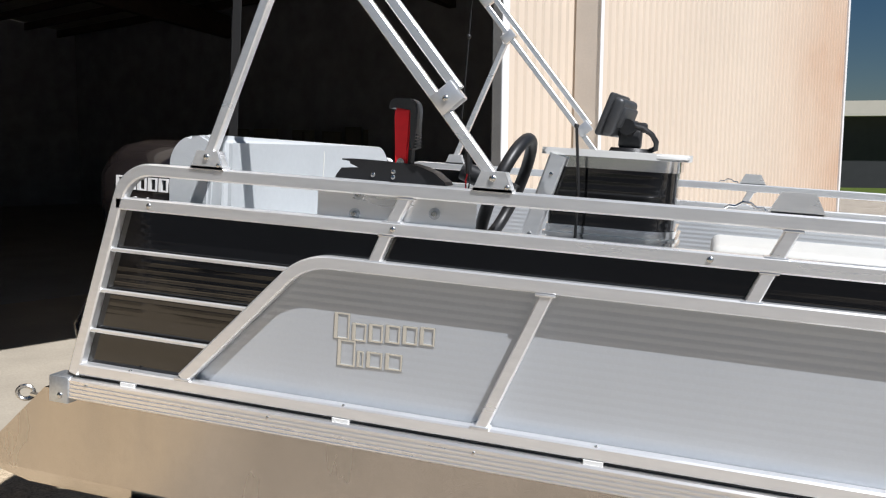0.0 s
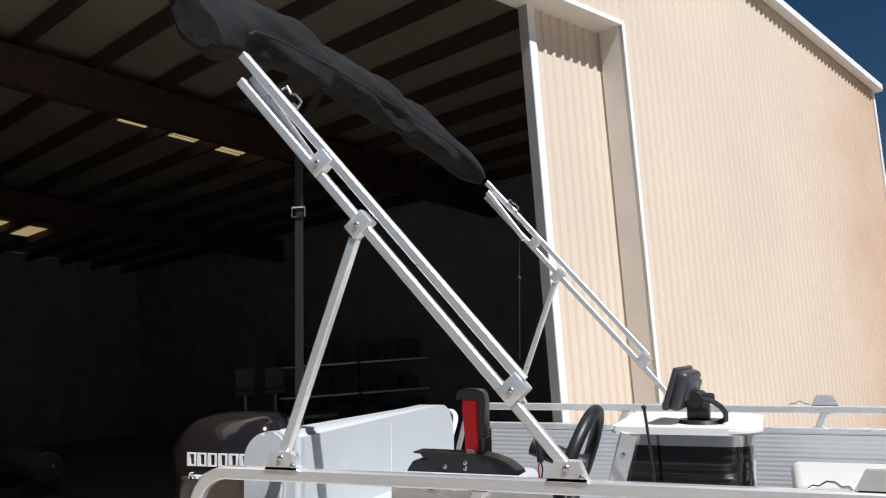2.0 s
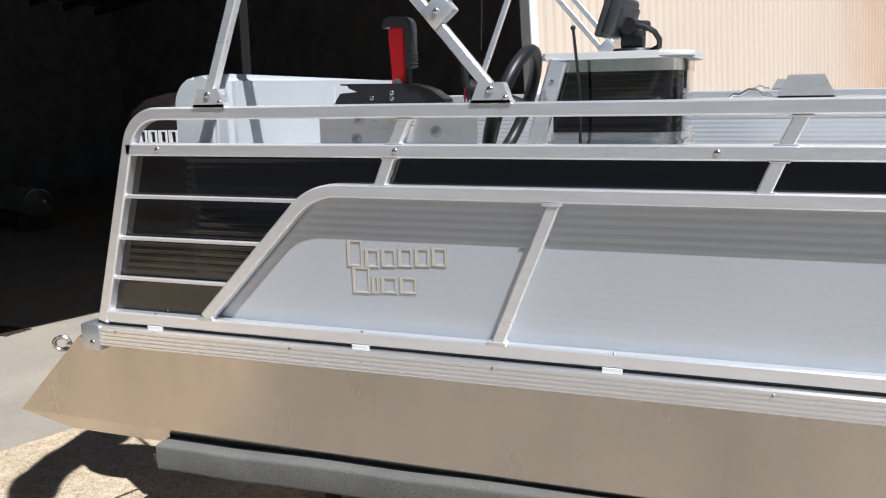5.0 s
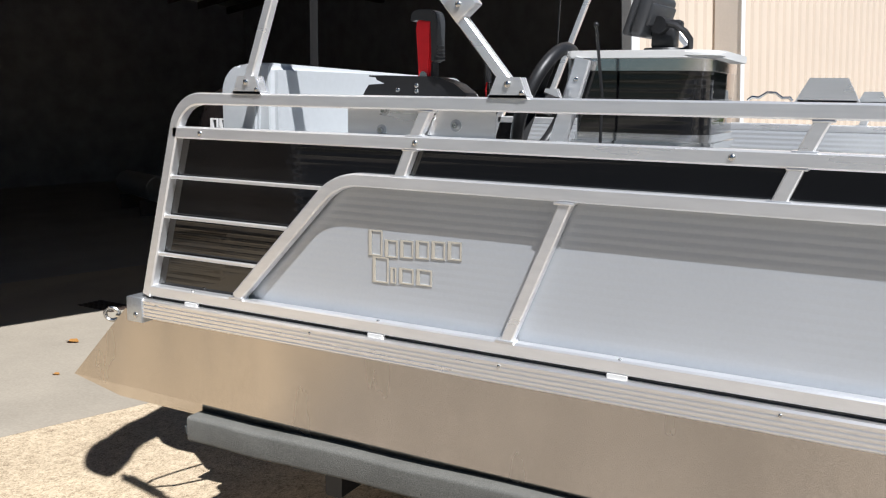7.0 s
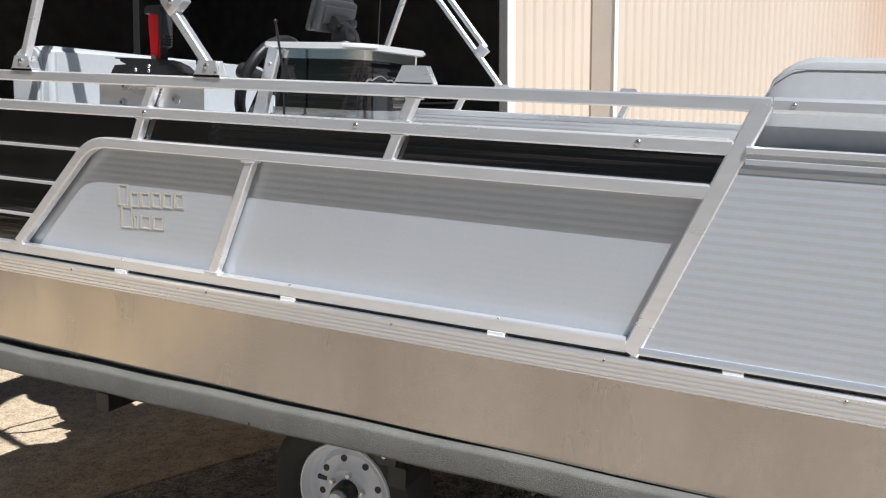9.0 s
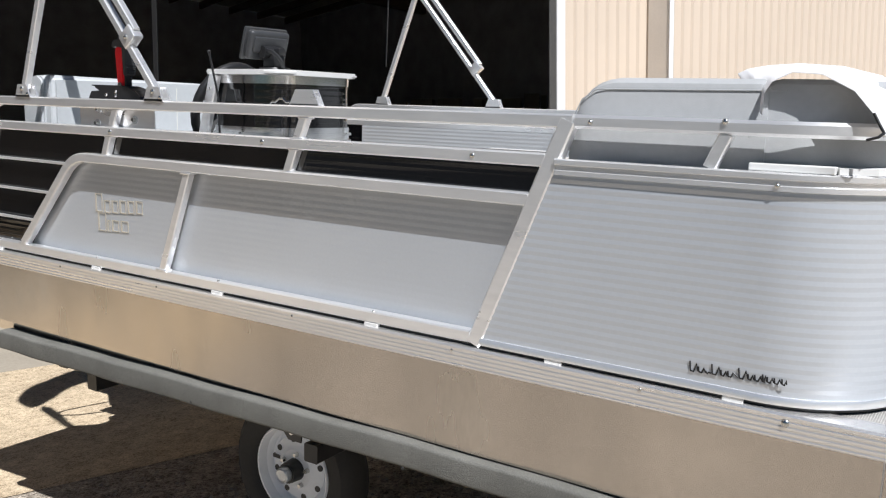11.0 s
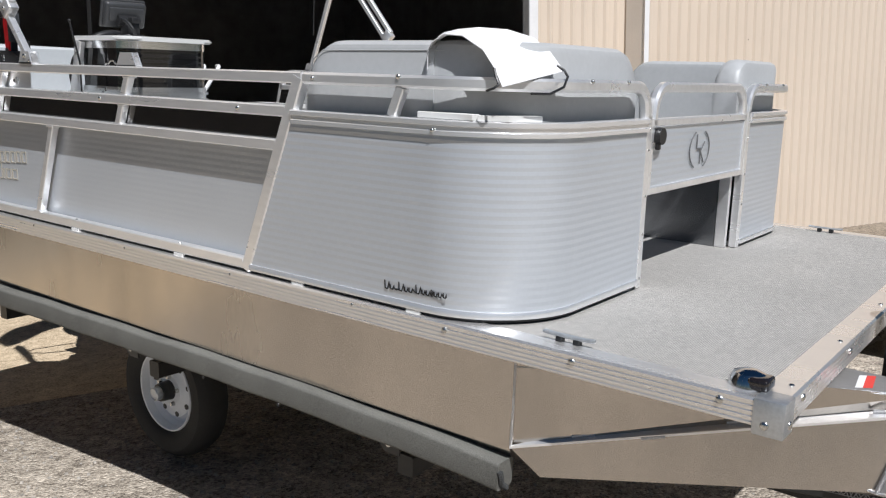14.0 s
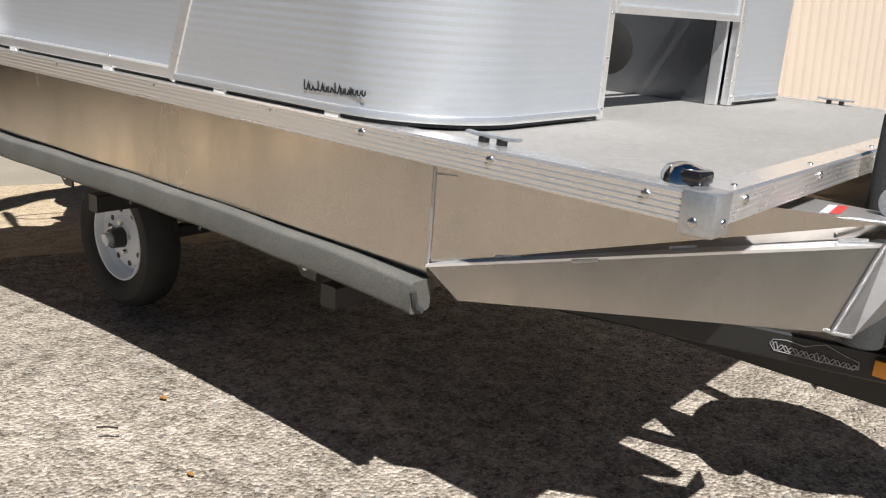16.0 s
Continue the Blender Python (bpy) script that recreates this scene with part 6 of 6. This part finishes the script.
spare = thing("spare_tyre", "spare trailer tyre lying flat on the trailer's drawbar", "tyre", base=(3.90, 1.09, -0.45))
flat = Matrix.Translation((3.90, 1.09, -0.378)) @ Matrix.Rotation(radians(-90), 4, "X")
bm = nb(); lathe(bm, [(-0.072, 0.150), (-0.070, 0.20), (-0.072, 0.25), (-0.058, 0.272), (0.058, 0.272), (0.072, 0.25), (0.070, 0.20), (0.055, 0.160), (-0.072, 0.150)], (0, 0, 0))
bmesh.ops.transform(bm, matrix=flat, verts=bm.verts); part("tyre", bm, RUBBER, spare, "black rubber tyre")
for k in range(5):
    o = -0.056 + 0.0235 * k
    bm = nb()
    rows = []
    for q, r in ((o, 0.271), (o + 0.002, 0.280), (o + 0.016, 0.280), (o + 0.018, 0.271)):
        rows.append([((r - 0.003 * (i % 2)) * math.cos(2 * math.pi * i / 96), -q - 0.0025 * (i % 2), (r - 0.003 * (i % 2)) * math.sin(2 * math.pi * i / 96)) for i in range(97)])
    grid_sheet(bm, rows); bmesh.ops.transform(bm, matrix=flat, verts=bm.verts); part("tread_rib", bm, RUBBER, spare)
bm = nb(); lathe(bm, [(-0.05, 0.160), (-0.02, 0.150), (0.0, 0.09), (0.005, 0.04), (0.005, 0.0)], (0, 0, 0)); bmesh.ops.transform(bm, matrix=flat, verts=bm.verts); part("rim", bm, RIM_WHITE, spare, "white steel rim")
for x in (3.80, 4.00):
    bm = nb(); box(bm, x - 0.02, x + 0.02, 0.93, BEAM - 0.93, -0.486, -0.450, 0.003); part("tyre_rest", bm, BLACK_STEEL, trailer)
# V frame from the front cross member to the coupling
for near in (True, False):
    bm = nb(); sweep(bm, [(2.548, 0.603, -0.526), (4.28, 1.036, -0.518)], square_profile(0.05, 0.080, 0.006), side=(0, 1, 0)); part("frame_rail", flip(bm, near), BLACK_STEEL, trailer)
bm = nb(); box(bm, 3.817, 3.892, 0.875, 0.906, -0.538, -0.495, 0.003, 2); part("side_marker", bm, ORANGE, trailer, "amber side marker")
def decal():
    """A silver ribbon of plain waves with a plain arch over it, on the frame rail's side."""
    def at(u, v):
        x = 3.584 + 1.045 * u
        return Vector((x, 0.603 + (x - 2.548) * 0.25 - 0.0285, -0.521 + 1.045 * v))
    bm = nb()
    for k in range(2):
        sweep(bm, [at(0.19 * i / 60, 0.0085 * math.sin(i * 0.86 + k * 2.2) * (1.3 if i % 31 < 6 else 0.8) - 0.0002 * i) for i in range(61)], square_profile(0.0020, 0.0022, 0.0004), side=(0, 1, 0))
    part("decal_ribbon", bm, DECAL, trailer, "silver decal ribbon")
    bm = nb()
    top = [(0.0, 0.016), (0.030, 0.020), (0.070, 0.014), (0.095, 0.024), (0.115, 0.030), (0.135, 0.022), (0.16, 0.012), (0.19, 0.004), (0.192, -0.014), (0.16, -0.016), (0.10, -0.015), (0.05, -0.013), (0.005, -0.012), (-0.006, 0.004)]
    sweep(bm, [at(*q) for q in top], square_profile(0.0016, 0.0018, 0.0003), side=(0, 1, 0), closed=True)
    part("decal_outline", bm, DECAL, trailer, "thin silver outline of the decal")


decal()
bm = nb(); cyl(bm, (4.55, 1.18, -0.95), (4.55, 1.18, -0.15), 0.03); box(bm, 4.47, 4.63, 1.08, 1.28, -0.96, -0.945, 0.003); part("jack", bm, GALV, trailer, "tongue jack")
bm = nb(); box(bm, 4.25, 4.31, 1.02, 1.10, -0.56, -0.02, 0.004); part("winch_post", bm, BLACK_STEEL, trailer)
bm = nb(); cyl(bm, (4.28, 0.98, -0.03), (4.28, 1.14, -0.03), 0.05); part("winch", bm, GALV, trailer, "hand winch")

# wire plug hanging at the sun top's forward foot
plug = thing("wire_plug", "black cable plug with red and black wires at the rail", "cable", base=(0.875, 0.05, 0.575))
bm = nb(); sweep(bm, [(0.872, 0.05, 0.672), (0.874, 0.05, 0.650), (0.876, 0.05, 0.622)], round_profile(0.008, 8)); part("plug", bm, BLACK_PLASTIC, plug, "black plug")
bm = nb(); sweep(bm, [(0.874, 0.05, 0.624), (0.870, 0.052, 0.606), (0.873, 0.05, 0.578)], round_profile(0.002, 6)); part("red_wire", bm, RED, plug, "thin red wire")
bm = nb(); sweep(bm, [(0.877, 0.05, 0.624), (0.880, 0.052, 0.606), (0.877, 0.05, 0.578)], round_profile(0.002, 6)); part("black_wire", bm, BLACK_PLASTIC, plug, "thin black wire")
